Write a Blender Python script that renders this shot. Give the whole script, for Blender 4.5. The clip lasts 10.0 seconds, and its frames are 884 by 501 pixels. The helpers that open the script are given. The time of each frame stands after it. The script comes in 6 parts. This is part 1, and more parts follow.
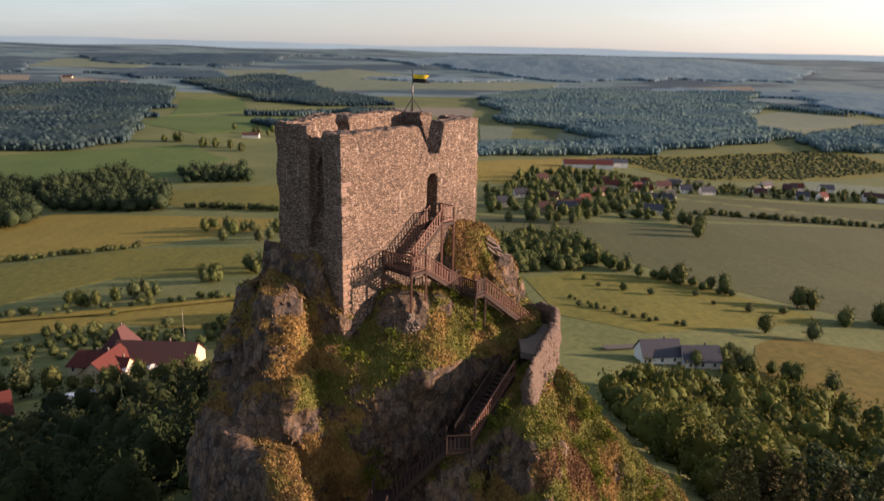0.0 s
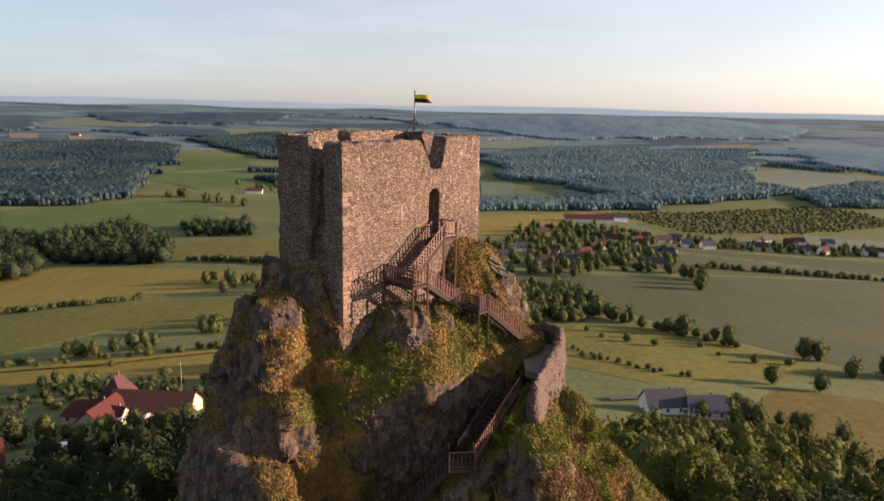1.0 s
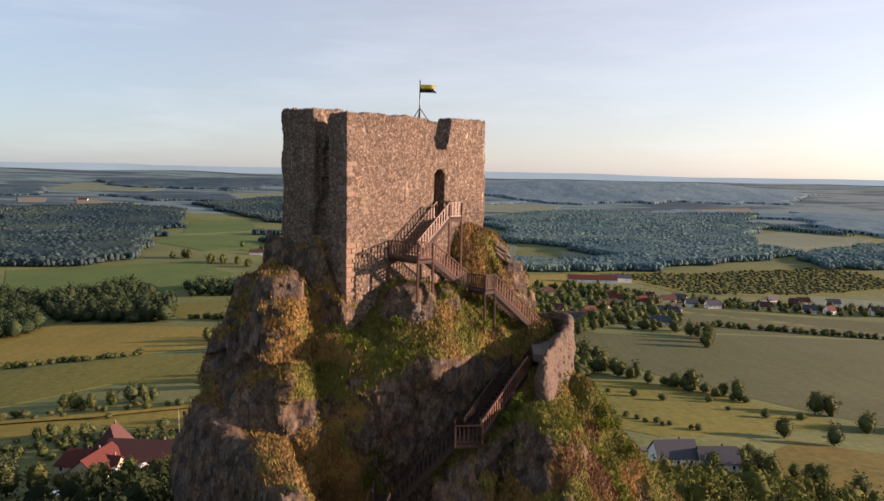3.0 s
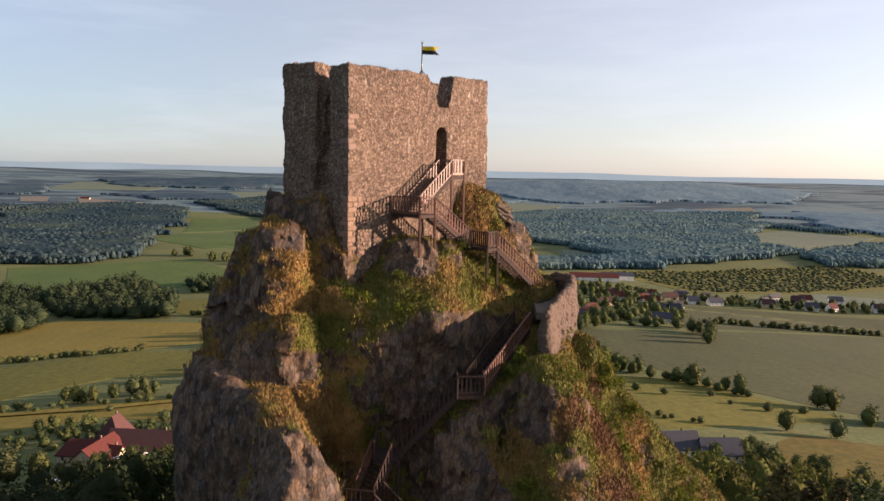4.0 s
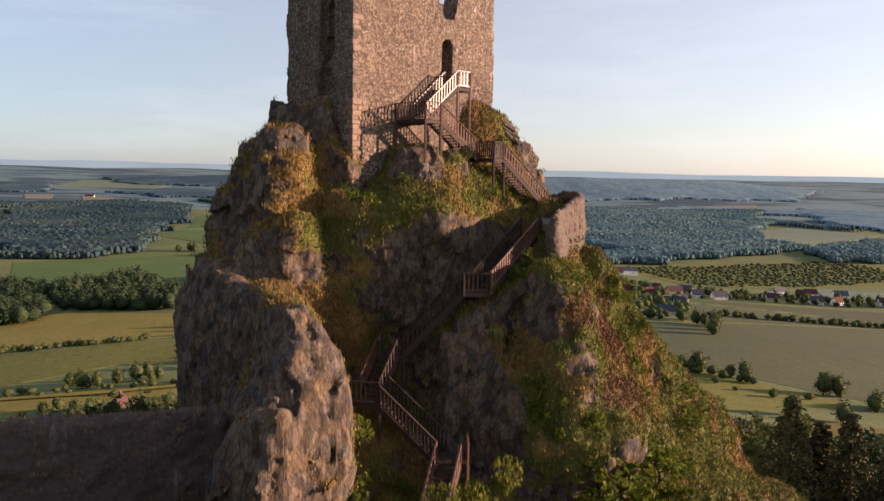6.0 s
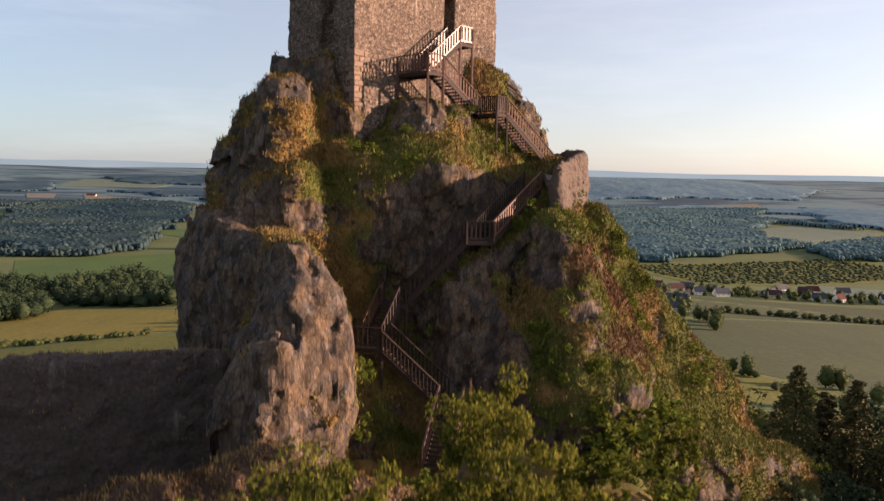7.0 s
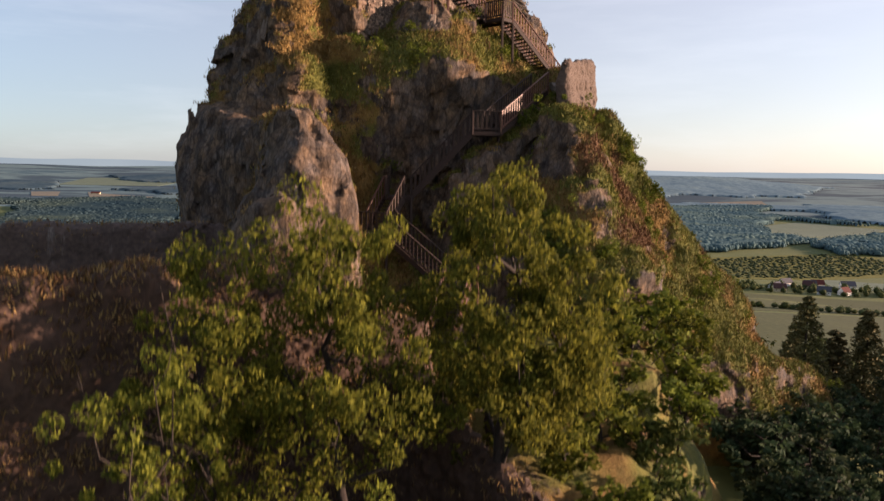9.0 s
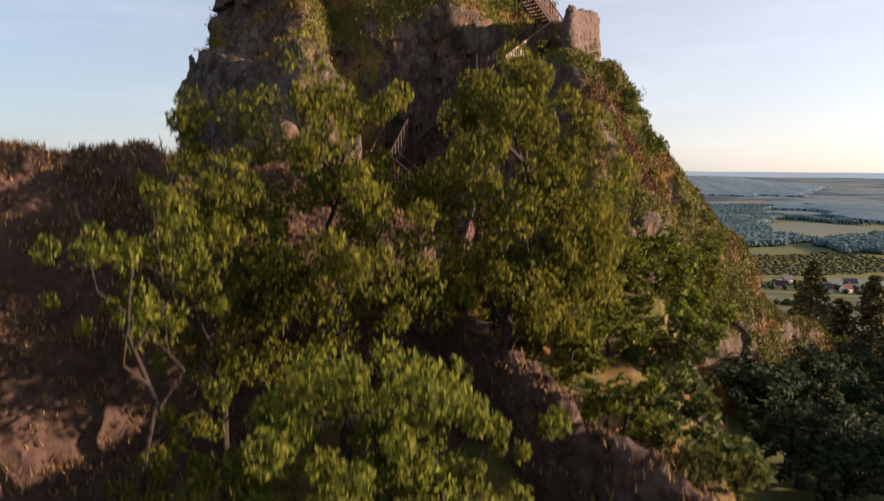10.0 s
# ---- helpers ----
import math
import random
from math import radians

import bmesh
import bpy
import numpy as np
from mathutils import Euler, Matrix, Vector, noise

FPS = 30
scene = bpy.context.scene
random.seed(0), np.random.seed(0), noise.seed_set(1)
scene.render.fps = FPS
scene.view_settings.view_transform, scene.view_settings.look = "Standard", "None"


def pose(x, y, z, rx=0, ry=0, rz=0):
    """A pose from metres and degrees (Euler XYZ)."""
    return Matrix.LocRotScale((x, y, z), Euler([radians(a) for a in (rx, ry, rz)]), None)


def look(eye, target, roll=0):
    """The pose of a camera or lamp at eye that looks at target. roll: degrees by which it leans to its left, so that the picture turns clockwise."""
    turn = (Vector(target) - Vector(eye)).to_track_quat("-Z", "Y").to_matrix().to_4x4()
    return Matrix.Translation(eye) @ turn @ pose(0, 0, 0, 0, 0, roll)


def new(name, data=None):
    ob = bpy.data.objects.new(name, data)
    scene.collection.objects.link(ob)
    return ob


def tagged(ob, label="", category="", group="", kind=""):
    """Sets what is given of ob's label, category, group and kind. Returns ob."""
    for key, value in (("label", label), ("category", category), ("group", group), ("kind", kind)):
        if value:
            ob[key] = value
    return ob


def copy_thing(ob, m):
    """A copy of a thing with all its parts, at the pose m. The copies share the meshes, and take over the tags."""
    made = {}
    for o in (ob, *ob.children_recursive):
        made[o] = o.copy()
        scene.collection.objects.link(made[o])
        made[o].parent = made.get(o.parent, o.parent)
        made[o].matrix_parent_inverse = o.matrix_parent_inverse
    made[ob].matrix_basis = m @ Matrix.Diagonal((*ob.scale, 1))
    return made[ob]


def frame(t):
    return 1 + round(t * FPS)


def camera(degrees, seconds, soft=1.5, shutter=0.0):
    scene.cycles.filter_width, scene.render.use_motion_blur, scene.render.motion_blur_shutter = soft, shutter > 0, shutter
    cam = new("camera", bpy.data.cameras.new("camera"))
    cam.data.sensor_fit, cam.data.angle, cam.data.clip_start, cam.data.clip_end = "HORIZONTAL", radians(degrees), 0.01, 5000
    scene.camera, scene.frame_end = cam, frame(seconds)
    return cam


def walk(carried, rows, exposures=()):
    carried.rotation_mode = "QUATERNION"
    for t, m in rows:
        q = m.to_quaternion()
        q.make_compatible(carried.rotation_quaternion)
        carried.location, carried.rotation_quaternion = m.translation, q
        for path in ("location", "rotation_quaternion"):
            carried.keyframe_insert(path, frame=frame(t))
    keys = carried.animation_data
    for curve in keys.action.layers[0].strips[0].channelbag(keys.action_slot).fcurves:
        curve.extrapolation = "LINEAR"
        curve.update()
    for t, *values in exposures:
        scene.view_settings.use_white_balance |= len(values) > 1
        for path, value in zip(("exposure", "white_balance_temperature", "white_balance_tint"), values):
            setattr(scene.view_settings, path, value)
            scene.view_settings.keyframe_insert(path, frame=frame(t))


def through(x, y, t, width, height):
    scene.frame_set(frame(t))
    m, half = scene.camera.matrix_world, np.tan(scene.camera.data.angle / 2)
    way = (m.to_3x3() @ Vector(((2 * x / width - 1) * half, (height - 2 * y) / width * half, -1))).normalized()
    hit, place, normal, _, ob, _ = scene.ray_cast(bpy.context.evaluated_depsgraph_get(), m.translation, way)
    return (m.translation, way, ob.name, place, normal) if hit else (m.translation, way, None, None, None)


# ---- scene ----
cam = camera(63.9, 10.0, soft=1.45, shutter=0.9)
METRES, EYE, TILT, LEAN, TURN = 30.0, 100.0, -16.0, -1.2, 0.0
ROWS = [
    (0.0, 0.0, 0.0, 0.0, 0.0, 0.0, 0.0),
    (0.5, -0.0008, 0.0159, -0.0501, 0.05, 2.38, -0.02),
    (1.0, -0.0017, 0.03, -0.0965, 0.11, 4.58, -0.02),
    (1.5, -0.0026, 0.0444, -0.1464, 0.18, 6.94, -0.03),
    (2.0, -0.0041, 0.0569, -0.1924, 0.24, 9.11, -0.03),
    (2.5, -0.0061, 0.0698, -0.2421, 0.3, 9.84, -0.04),
    (4.0, -0.008, 0.1113, -0.3831, 0.49, 9.83, -0.11),
    (4.5, -0.0096, 0.1247, -0.4324, 0.57, 9.82, -0.12),
    (5.0, -0.0108, 0.1382, -0.4773, 0.65, 9.8, -0.13),
    (5.5, -0.0123, 0.1525, -0.5263, 0.71, 9.78, -0.15),
    (7.0, -0.0154, 0.195, -0.6675, 0.9, 9.75, -0.16),
    (7.5, -0.0158, 0.2096, -0.7178, 0.96, 9.74, -0.17),
    (8.0, -0.0166, 0.2232, -0.7651, 1.04, 9.74, -0.16),
    (8.5, -0.0173, 0.2368, -0.8152, 1.12, 9.7, -0.19),
    (9.0, -0.0199, 0.2513, -0.861, 1.19, 9.69, -0.14),
    (9.5, -0.023, 0.2669, -0.9112, 1.26, 9.71, -0.08),
    (10.0, -0.0247, 0.2814, -0.9589, 1.29, 9.72, -0.09),
]
walk(cam, [(t, pose(0, 0, EYE, TILT, LEAN, TURN) @ pose(METRES * x, METRES * y, METRES * z, 90 + pitch, roll, yaw)) for t, x, y, z, yaw, pitch, roll in ROWS],
     exposures=((0.0, 1.52, 6300, 12.5), (10.0, 1.52, 6300, 12.5)))


# ---- node helpers ----


def ramp(nt, fac, stops):
    """A colour ramp over fac; stops: (position, (r, g, b))."""
    n = nt.nodes.new("ShaderNodeValToRGB")
    el = n.color_ramp.elements
    while len(el) < len(stops):
        el.new(0.5)
    for e, (p, c) in zip(el, stops):
        e.position, e.color = p, (*c, 1)
    nt.links.new(fac, n.inputs[0])
    return n.outputs[0]


def noisy(nt, scale, detail=4, stretch=(1, 1, 1), rough=0.55, coords="Object", kind="noise"):
    tc = nt.nodes.new("ShaderNodeTexCoord")
    mp = nt.nodes.new("ShaderNodeMapping")
    mp.inputs["Scale"].default_value = stretch
    nt.links.new(tc.outputs[coords], mp.inputs[0])
    if kind == "noise":
        n = nt.nodes.new("ShaderNodeTexNoise")
        n.inputs["Scale"].default_value, n.inputs["Detail"].default_value, n.inputs["Roughness"].default_value = scale, detail, rough
        nt.links.new(mp.outputs[0], n.inputs["Vector"])
        return n.outputs[0]
    n = nt.nodes.new("ShaderNodeTexVoronoi")
    n.feature = "DISTANCE_TO_EDGE" if kind == "edge" else "F1"
    n.inputs["Scale"].default_value = scale
    nt.links.new(mp.outputs[0], n.inputs["Vector"])
    return n.outputs["Color" if kind == "tone" else "Distance"]


def blend(nt, fac, a, b, mode="MIX"):
    n = nt.nodes.new("ShaderNodeMix")
    n.data_type, n.blend_type = "RGBA", mode
    for sock, v in ((n.inputs[0], fac), (n.inputs[6], a), (n.inputs[7], b)):
        if isinstance(v, (int, float)):
            sock.default_value = v
        elif isinstance(v, tuple):
            sock.default_value = (*v, 1)
        else:
            nt.links.new(v, sock)
    return n.outputs[2]


def calc(nt, op, a, b=0.0, clamp=False):
    n = nt.nodes.new("ShaderNodeMath")
    n.operation, n.use_clamp = op, clamp
    for sock, v in zip(n.inputs, (a, b)):
        if isinstance(v, (int, float)):
            sock.default_value = v
        else:
            nt.links.new(v, sock)
    return n.outputs[0]


# ---- world, sun ----
SUN_ELEV, SUN_AZ = 11.0, 86.0  # degrees; azimuth clockwise from +y
world = bpy.data.worlds.new("sky")
scene.world = world
world.use_nodes = True
wn, wl = world.node_tree.nodes, world.node_tree.links
sky = wn.new("ShaderNodeTexSky")
sky.sky_type = "NISHITA"
sky.sun_disc = False
sky.sun_elevation, sky.sun_rotation = radians(SUN_ELEV), radians(SUN_AZ)
sky.altitude, sky.air_density, sky.dust_density, sky.ozone_density = 500, 1.0, 1.05, 1.6
veil = wn.new("ShaderNodeHueSaturation")  # thin high haze
veil.inputs["Saturation"].default_value, veil.inputs["Value"].default_value = 0.8, 1.0
wl.new(sky.outputs[0], veil.inputs["Color"])
wisp = ramp(world.node_tree, noisy(world.node_tree, 2.2, 6, (1, 1, 6), 0.6, "Generated"), [(0.5, (0, 0, 0)), (0.75, (0.2, 0.2, 0.2))])
dirs = wn.new("ShaderNodeTexCoord")
side = wn.new("ShaderNodeSeparateXYZ")
wl.new(dirs.outputs["Generated"], side.inputs[0])
near_sun = ramp(world.node_tree, calc(world.node_tree, "MULTIPLY_ADD", side.outputs[0], 0.5), [(0.2, (0.77, 0.86, 0.95)), (0.5, (1.0, 0.985, 0.995)), (0.78, (1.22, 1.165, 1.16))])
near_sun.node.inputs[0].links[0].from_node.inputs[2].default_value = 0.5
hazy = blend(world.node_tree, 1.0, blend(world.node_tree, 0.42, veil.outputs[0], (4.3, 4.1, 4.35)), near_sun, "MULTIPLY")
wl.new(blend(world.node_tree, wisp, hazy, (6.0, 6.1, 6.3)), wn["Background"].inputs[0])
wn["Background"].inputs[1].default_value = 0.068
sun = new("sun", bpy.data.lights.new("sun", "SUN"))
sun.data.energy, sun.data.angle, sun.data.color = 5.5, radians(0.6), (1.0, 0.66, 0.47)
sa, se = radians(SUN_AZ), radians(SUN_ELEV)
sun.matrix_world = look((0, 0, 0), (-math.sin(sa) * math.cos(se), -math.cos(sa) * math.cos(se), -math.sin(se)))

# ---- materials ----


def surface(name, rough=0.9, metal=0.0, spec=0.3):
    m = bpy.data.materials.new(name)
    m.use_nodes = True
    b = m.node_tree.nodes["Principled BSDF"]
    b.inputs["Roughness"].default_value, b.inputs["Metallic"].default_value = rough, metal
    b.inputs["Specular IOR Level"].default_value = spec
    return m, m.node_tree, b


def bump(nt, bsdf, height, strength, dist):
    n = nt.nodes.new("ShaderNodeBump")
    n.inputs["Strength"].default_value, n.inputs["Distance"].default_value = strength, dist
    nt.links.new(height, n.inputs["Height"])
    nt.links.new(n.outputs[0], bsdf.inputs["Normal"])


def plain(name, c1, c2, scale=3.0, rough=0.9, metal=0.0, spec=0.3, relief=0.0, stretch=(1, 1, 1)):
    """Two tones of one surface, mottled at two scales, each object a little different."""
    m, nt, b = surface(name, rough, metal, spec)
    fine = noisy(nt, scale * 6, 5, stretch)
    col = blend(nt, noisy(nt, scale, 4, stretch), c1, c2)
    col = blend(nt, 0.45, col, ramp(nt, fine, [(0.3, tuple(v * 0.55 for v in c1)), (0.7, tuple(min(1, v * 1.35) for v in c2))]))
    info = nt.nodes.new("ShaderNodeObjectInfo")
    hsv = nt.nodes.new("ShaderNodeHueSaturation")
    nt.links.new(calc(nt, "MULTIPLY_ADD", info.outputs["Random"], 0.35), hsv.inputs["Value"])
    hsv.inputs["Value"].links[0].from_node.inputs[2].default_value = 0.82
    nt.links.new(col, hsv.inputs["Color"])
    nt.links.new(hsv.outputs[0], b.inputs["Base Color"])
    if relief:
        bump(nt, b, fine, 0.6, relief)
    return m


def leafy(name, dark, light, through=0.25):
    """Leaves: tone by clump and by leaf, some light through the blade."""
    m, nt, b = surface(name, 0.8, 0, 0.08)
    geo = nt.nodes.new("ShaderNodeNewGeometry")
    info = nt.nodes.new("ShaderNodeObjectInfo")
    col = ramp(nt, geo.outputs["Random Per Island"], [(0.0, dark), (0.6, tuple((a + c) / 2 for a, c in zip(dark, light))), (1.0, light)])
    col = blend(nt, calc(nt, "MULTIPLY", noisy(nt, 0.25, 2), 0.5), col, tuple(v * 0.6 for v in dark))
    hsv = nt.nodes.new("ShaderNodeHueSaturation")
    k = calc(nt, "MULTIPLY_ADD", info.outputs["Random"], 0.35)
    k.node.inputs[2].default_value = 0.82
    nt.links.new(k, hsv.inputs["Value"])
    h = calc(nt, "MULTIPLY_ADD", info.outputs["Random"], 0.04)
    h.node.inputs[2].default_value = 0.48
    nt.links.new(h, hsv.inputs["Hue"])
    nt.links.new(col, hsv.inputs["Color"])
    nt.links.new(hsv.outputs[0], b.inputs["Base Color"])
    if through:
        tr = nt.nodes.new("ShaderNodeBsdfTranslucent")
        nt.links.new(hsv.outputs[0], tr.inputs[0])
        mx = nt.nodes.new("ShaderNodeMixShader")
        mx.inputs[0].default_value = through
        nt.links.new(b.outputs[0], mx.inputs[1])
        nt.links.new(tr.outputs[0], mx.inputs[2])
        nt.links.new(mx.outputs[0], nt.nodes["Material Output"].inputs[0])
    return m


def crag_material():
    """Basalt, and turf where the crag's growth attribute (turf, dry, red) says so."""
    m, nt, b = surface("basalt_with_turf", 0.92, 0, 0.2)
    rock = ramp(nt, noisy(nt, 0.7, 6, (1, 1, 0.5), 0.62), [(0.25, (0.066, 0.064, 0.07)), (0.45, (0.118, 0.106, 0.1)), (0.6, (0.158, 0.132, 0.114)), (0.8, (0.2, 0.162, 0.13))])
    lichen = ramp(nt, noisy(nt, 1.1, 6, rough=0.65), [(0.36, (0, 0, 0)), (0.6, (1, 1, 1))])
    rock = blend(nt, calc(nt, "MULTIPLY", lichen, 0.6), rock, (0.185, 0.115, 0.05))
    cracks = ramp(nt, noisy(nt, 1.3, 0, (1.2, 1.2, 0.45), kind="cells"), [(0.0, (1, 1, 1)), (0.75, (0.5, 0.5, 0.5))])
    rock = blend(nt, 0.4, rock, cracks, "MULTIPLY")
    for size, reach, k in ((1.1, 0.1, 0.5), (2.6, 0.14, 0.5), (5.5, 0.2, 0.45)):
        joints = ramp(nt, noisy(nt, size, 0, (1.3, 1.3, 0.6), kind="edge"), [(0.0, (0.3, 0.28, 0.28)), (reach, (1, 1, 1))])
        rock = blend(nt, k, rock, joints, "MULTIPLY")
    facets = ramp(nt, noisy(nt, 2.1, 0, (1.3, 1.3, 0.7), kind="tone"), [(0.3, (0.6, 0.6, 0.62)), (0.7, (1.35, 1.3, 1.25))])
    rock = blend(nt, 0.9, rock, facets, "MULTIPLY")
    att = nt.nodes.new("ShaderNodeAttribute")
    att.attribute_name = "growth"
    sep = nt.nodes.new("ShaderNodeSeparateColor")
    nt.links.new(att.outputs["Color"], sep.inputs[0])
    fine = noisy(nt, 9, 5, rough=0.65)

    def tone(scale, *cs):
        n = noisy(nt, scale, 5, rough=0.65)
        return ramp(nt, n, [(0.3 + 0.4 * i / (len(cs) - 1), c) for i, c in enumerate(cs)])

    green = tone(0.8, (0.05, 0.06, 0.014), (0.1, 0.105, 0.024), (0.165, 0.155, 0.036))
    dry = tone(0.7, (0.11, 0.066, 0.022), (0.205, 0.125, 0.038), (0.3, 0.192, 0.062))
    red = tone(0.9, (0.055, 0.03, 0.016), (0.105, 0.056, 0.028), (0.15, 0.092, 0.04))
    turf = blend(nt, ramp(nt, calc(nt, "ADD", sep.outputs[1], calc(nt, "MULTIPLY", calc(nt, "SUBTRACT", fine, 0.5), 0.7)), [(0.15, (0, 0, 0)), (0.85, (1, 1, 1))]), green, dry)
    turf = blend(nt, ramp(nt, calc(nt, "ADD", sep.outputs[2], calc(nt, "MULTIPLY", calc(nt, "SUBTRACT", fine, 0.5), 0.6)), [(0.2, (0, 0, 0)), (0.9, (1, 1, 1))]), turf, red)
    turf = blend(nt, 0.5, turf, ramp(nt, noisy(nt, 16, 4), [(0.3, (0.45, 0.45, 0.45)), (0.65, (1.3, 1.3, 1.3))]), "MULTIPLY")
    mask = ramp(nt, calc(nt, "ADD", sep.outputs[0], calc(nt, "MULTIPLY", calc(nt, "SUBTRACT", noisy(nt, 2.2, 5, rough=0.7), 0.5), 1.1)), [(0.42, (0, 0, 0)), (0.58, (1, 1, 1))])
    nt.links.new(blend(nt, mask, rock, turf), b.inputs["Base Color"])
    bump(nt, b, blend(nt, 0.4, noisy(nt, 4, 7, (1.4, 1.4, 0.7), 0.72), noisy(nt, 18, 4)), 1.0, 0.22)
    return m


def masonry_material():
    m, nt, b = surface("rubble_masonry", 0.93, 0, 0.2)
    col = ramp(nt, noisy(nt, 5.2, 0, (1, 1, 1.7), kind="tone"), [(0.24, (0.06, 0.045, 0.037)), (0.42, (0.112, 0.084, 0.065)), (0.58, (0.15, 0.112, 0.085)), (0.76, (0.235, 0.182, 0.14))])
    col = blend(nt, 0.4, col, ramp(nt, noisy(nt, 0.3, 6, rough=0.7), [(0.3, (0.065, 0.052, 0.045)), (0.5, (0.15, 0.107, 0.08)), (0.7, (0.235, 0.167, 0.122))]))
    mortar = ramp(nt, noisy(nt, 5.2, 0, (1, 1, 1.7), kind="edge"), [(0.0, (0.22, 0.2, 0.2)), (0.2, (1.12, 1.12, 1.12))])
    col = blend(nt, 0.8, col, mortar, "MULTIPLY")
    flecks = ramp(nt, noisy(nt, 6.5, 3, (1, 1, 1.5), 0.6), [(0.59, (0, 0, 0)), (0.66, (1, 1, 1))])
    col = blend(nt, calc(nt, "MULTIPLY", flecks, 0.5), col, (0.42, 0.33, 0.26))
    # pale lime runs down the face
    runs = ramp(nt, noisy(nt, 2.4, 5, (1, 1, 0.22), 0.7), [(0.6, (0, 0, 0)), (0.72, (1, 1, 1))])
    runs = calc(nt, "MULTIPLY", runs, ramp(nt, noisy(nt, 0.28, 2), [(0.4, (0, 0, 0)), (0.54, (1, 1, 1))]))
    tc = nt.nodes.new("ShaderNodeTexCoord")
    pos = nt.nodes.new("ShaderNodeSeparateXYZ")
    nt.links.new(tc.outputs["Object"], pos.inputs[0])
    high = calc(nt, "MULTIPLY", calc(nt, "SUBTRACT", pos.outputs[2], 88.5, True), calc(nt, "SUBTRACT", pos.outputs[0], -1.2, True))
    splash = ramp(nt, noisy(nt, 3.0, 6, (1, 1, 0.35), 0.7), [(0.6, (0, 0, 0)), (0.68, (1, 1, 1))])
    runs = calc(nt, "MAXIMUM", runs, calc(nt, "MULTIPLY", splash, high))
    col = blend(nt, calc(nt, "MULTIPLY", runs, 0.75), col, (0.52, 0.46, 0.4))
    col = blend(nt, 0.45, col, ramp(nt, noisy(nt, 12, 5), [(0.3, (0.45, 0.45, 0.45)), (0.6, (1, 1, 1))]), "MULTIPLY")
    nt.links.new(col, b.inputs["Base Color"])
    bump(nt, b, noisy(nt, 11, 5, (1, 1, 1.7), 0.7), 1.0, 0.035)
    return m


CRAG = crag_material()
BASALT = plain("broken_basalt", (0.085, 0.068, 0.058), (0.18, 0.14, 0.11), 3.0, relief=0.03)
MASONRY = masonry_material()
# Basalt rubble darkened further to stand for shade on the curtain wall.
RUBBLE = plain("shade_dark_basalt_rubble", (0.026, 0.021, 0.021), (0.075, 0.054, 0.044), 0.9, relief=0.05)


def streaked(m):
    """Pale lime runs down a wall of the given rubble."""
    nt = m.node_tree
    b = nt.nodes["Principled BSDF"]
    col = b.inputs["Base Color"].links[0].from_socket
    runs = ramp(nt, noisy(nt, 1.3, 6, (1, 1, 0.16), 0.72), [(0.57, (0, 0, 0)), (0.72, (1, 1, 1))])
    runs = calc(nt, "MULTIPLY", runs, ramp(nt, noisy(nt, 0.17, 2, (1, 1, 0.6)), [(0.45, (0, 0, 0)), (0.58, (1, 1, 1))]))
    nt.links.new(blend(nt, calc(nt, "MULTIPLY", runs, 0.6), col, (0.34, 0.32, 0.3)), b.inputs["Base Color"])


streaked(RUBBLE)
PARAPET = plain("brown_wall_rubble", (0.04, 0.03, 0.025), (0.13, 0.094, 0.072), 4.5, relief=0.06)
# Warmer rubble of the near walls, darkened too for tree shade on them.
RUBBLE_WARM = plain("reddish_rubble", (0.02, 0.014, 0.013), (0.07, 0.042, 0.028), 0.7, relief=0.05)
ASHLAR = plain("sandstone_ashlar", (0.125, 0.086, 0.064), (0.2, 0.138, 0.1), 1.5, relief=0.03)
QUOIN = plain("weathered_quoin_stone", (0.11, 0.08, 0.066), (0.18, 0.132, 0.106), 2.5, relief=0.03)
GREYED = plain("greyed_brown_timber", (0.06, 0.03, 0.023), (0.1, 0.051, 0.038), 2.0, 0.7, spec=0.2, relief=0.006)
TIMBER = plain("stained_timber", (0.085, 0.036, 0.025), (0.135, 0.063, 0.043), 2.0, 0.45, spec=0.5, relief=0.006)
# Dark board timber; on gully rails and landings it also stands for shade.
DARKWOOD = plain("dark_timber_shade_toned", (0.018, 0.011, 0.009), (0.035, 0.021, 0.017), 2.0, 0.8, relief=0.006)
CONCRETE = plain("footing_concrete", (0.13, 0.105, 0.085), (0.19, 0.155, 0.125), 2.0, relief=0.02)
GRAVEL = plain("trodden_gravel", (0.09, 0.08, 0.07), (0.14, 0.12, 0.1), 1.2, relief=0.03)
STEEL = plain("dark_steel", (0.05, 0.05, 0.055), (0.09, 0.09, 0.09), 3.0, 0.4, 0.8)
YELLOW = plain("yellow_cloth", (0.62, 0.45, 0.02), (0.7, 0.52, 0.03), 2.0, 0.8)
BLACK = plain("black_cloth", (0.012, 0.012, 0.014), (0.02, 0.02, 0.022), 2.0, 0.8)

# ---- helpers of this scene ----


def part(name, bm, material, parent=None, label="", smooth=False):
    """Links a bmesh as one mesh object, under parent where given."""
    me = bpy.data.meshes.new(name)
    bm.normal_update()
    bm.to_mesh(me)
    bm.free()
    if smooth:
        me.polygons.foreach_set("use_smooth", [True] * len(me.polygons))
    me.materials.append(material)
    ob = new(name, me)
    ob.parent = parent
    if label:
        ob["label"] = label
    return ob


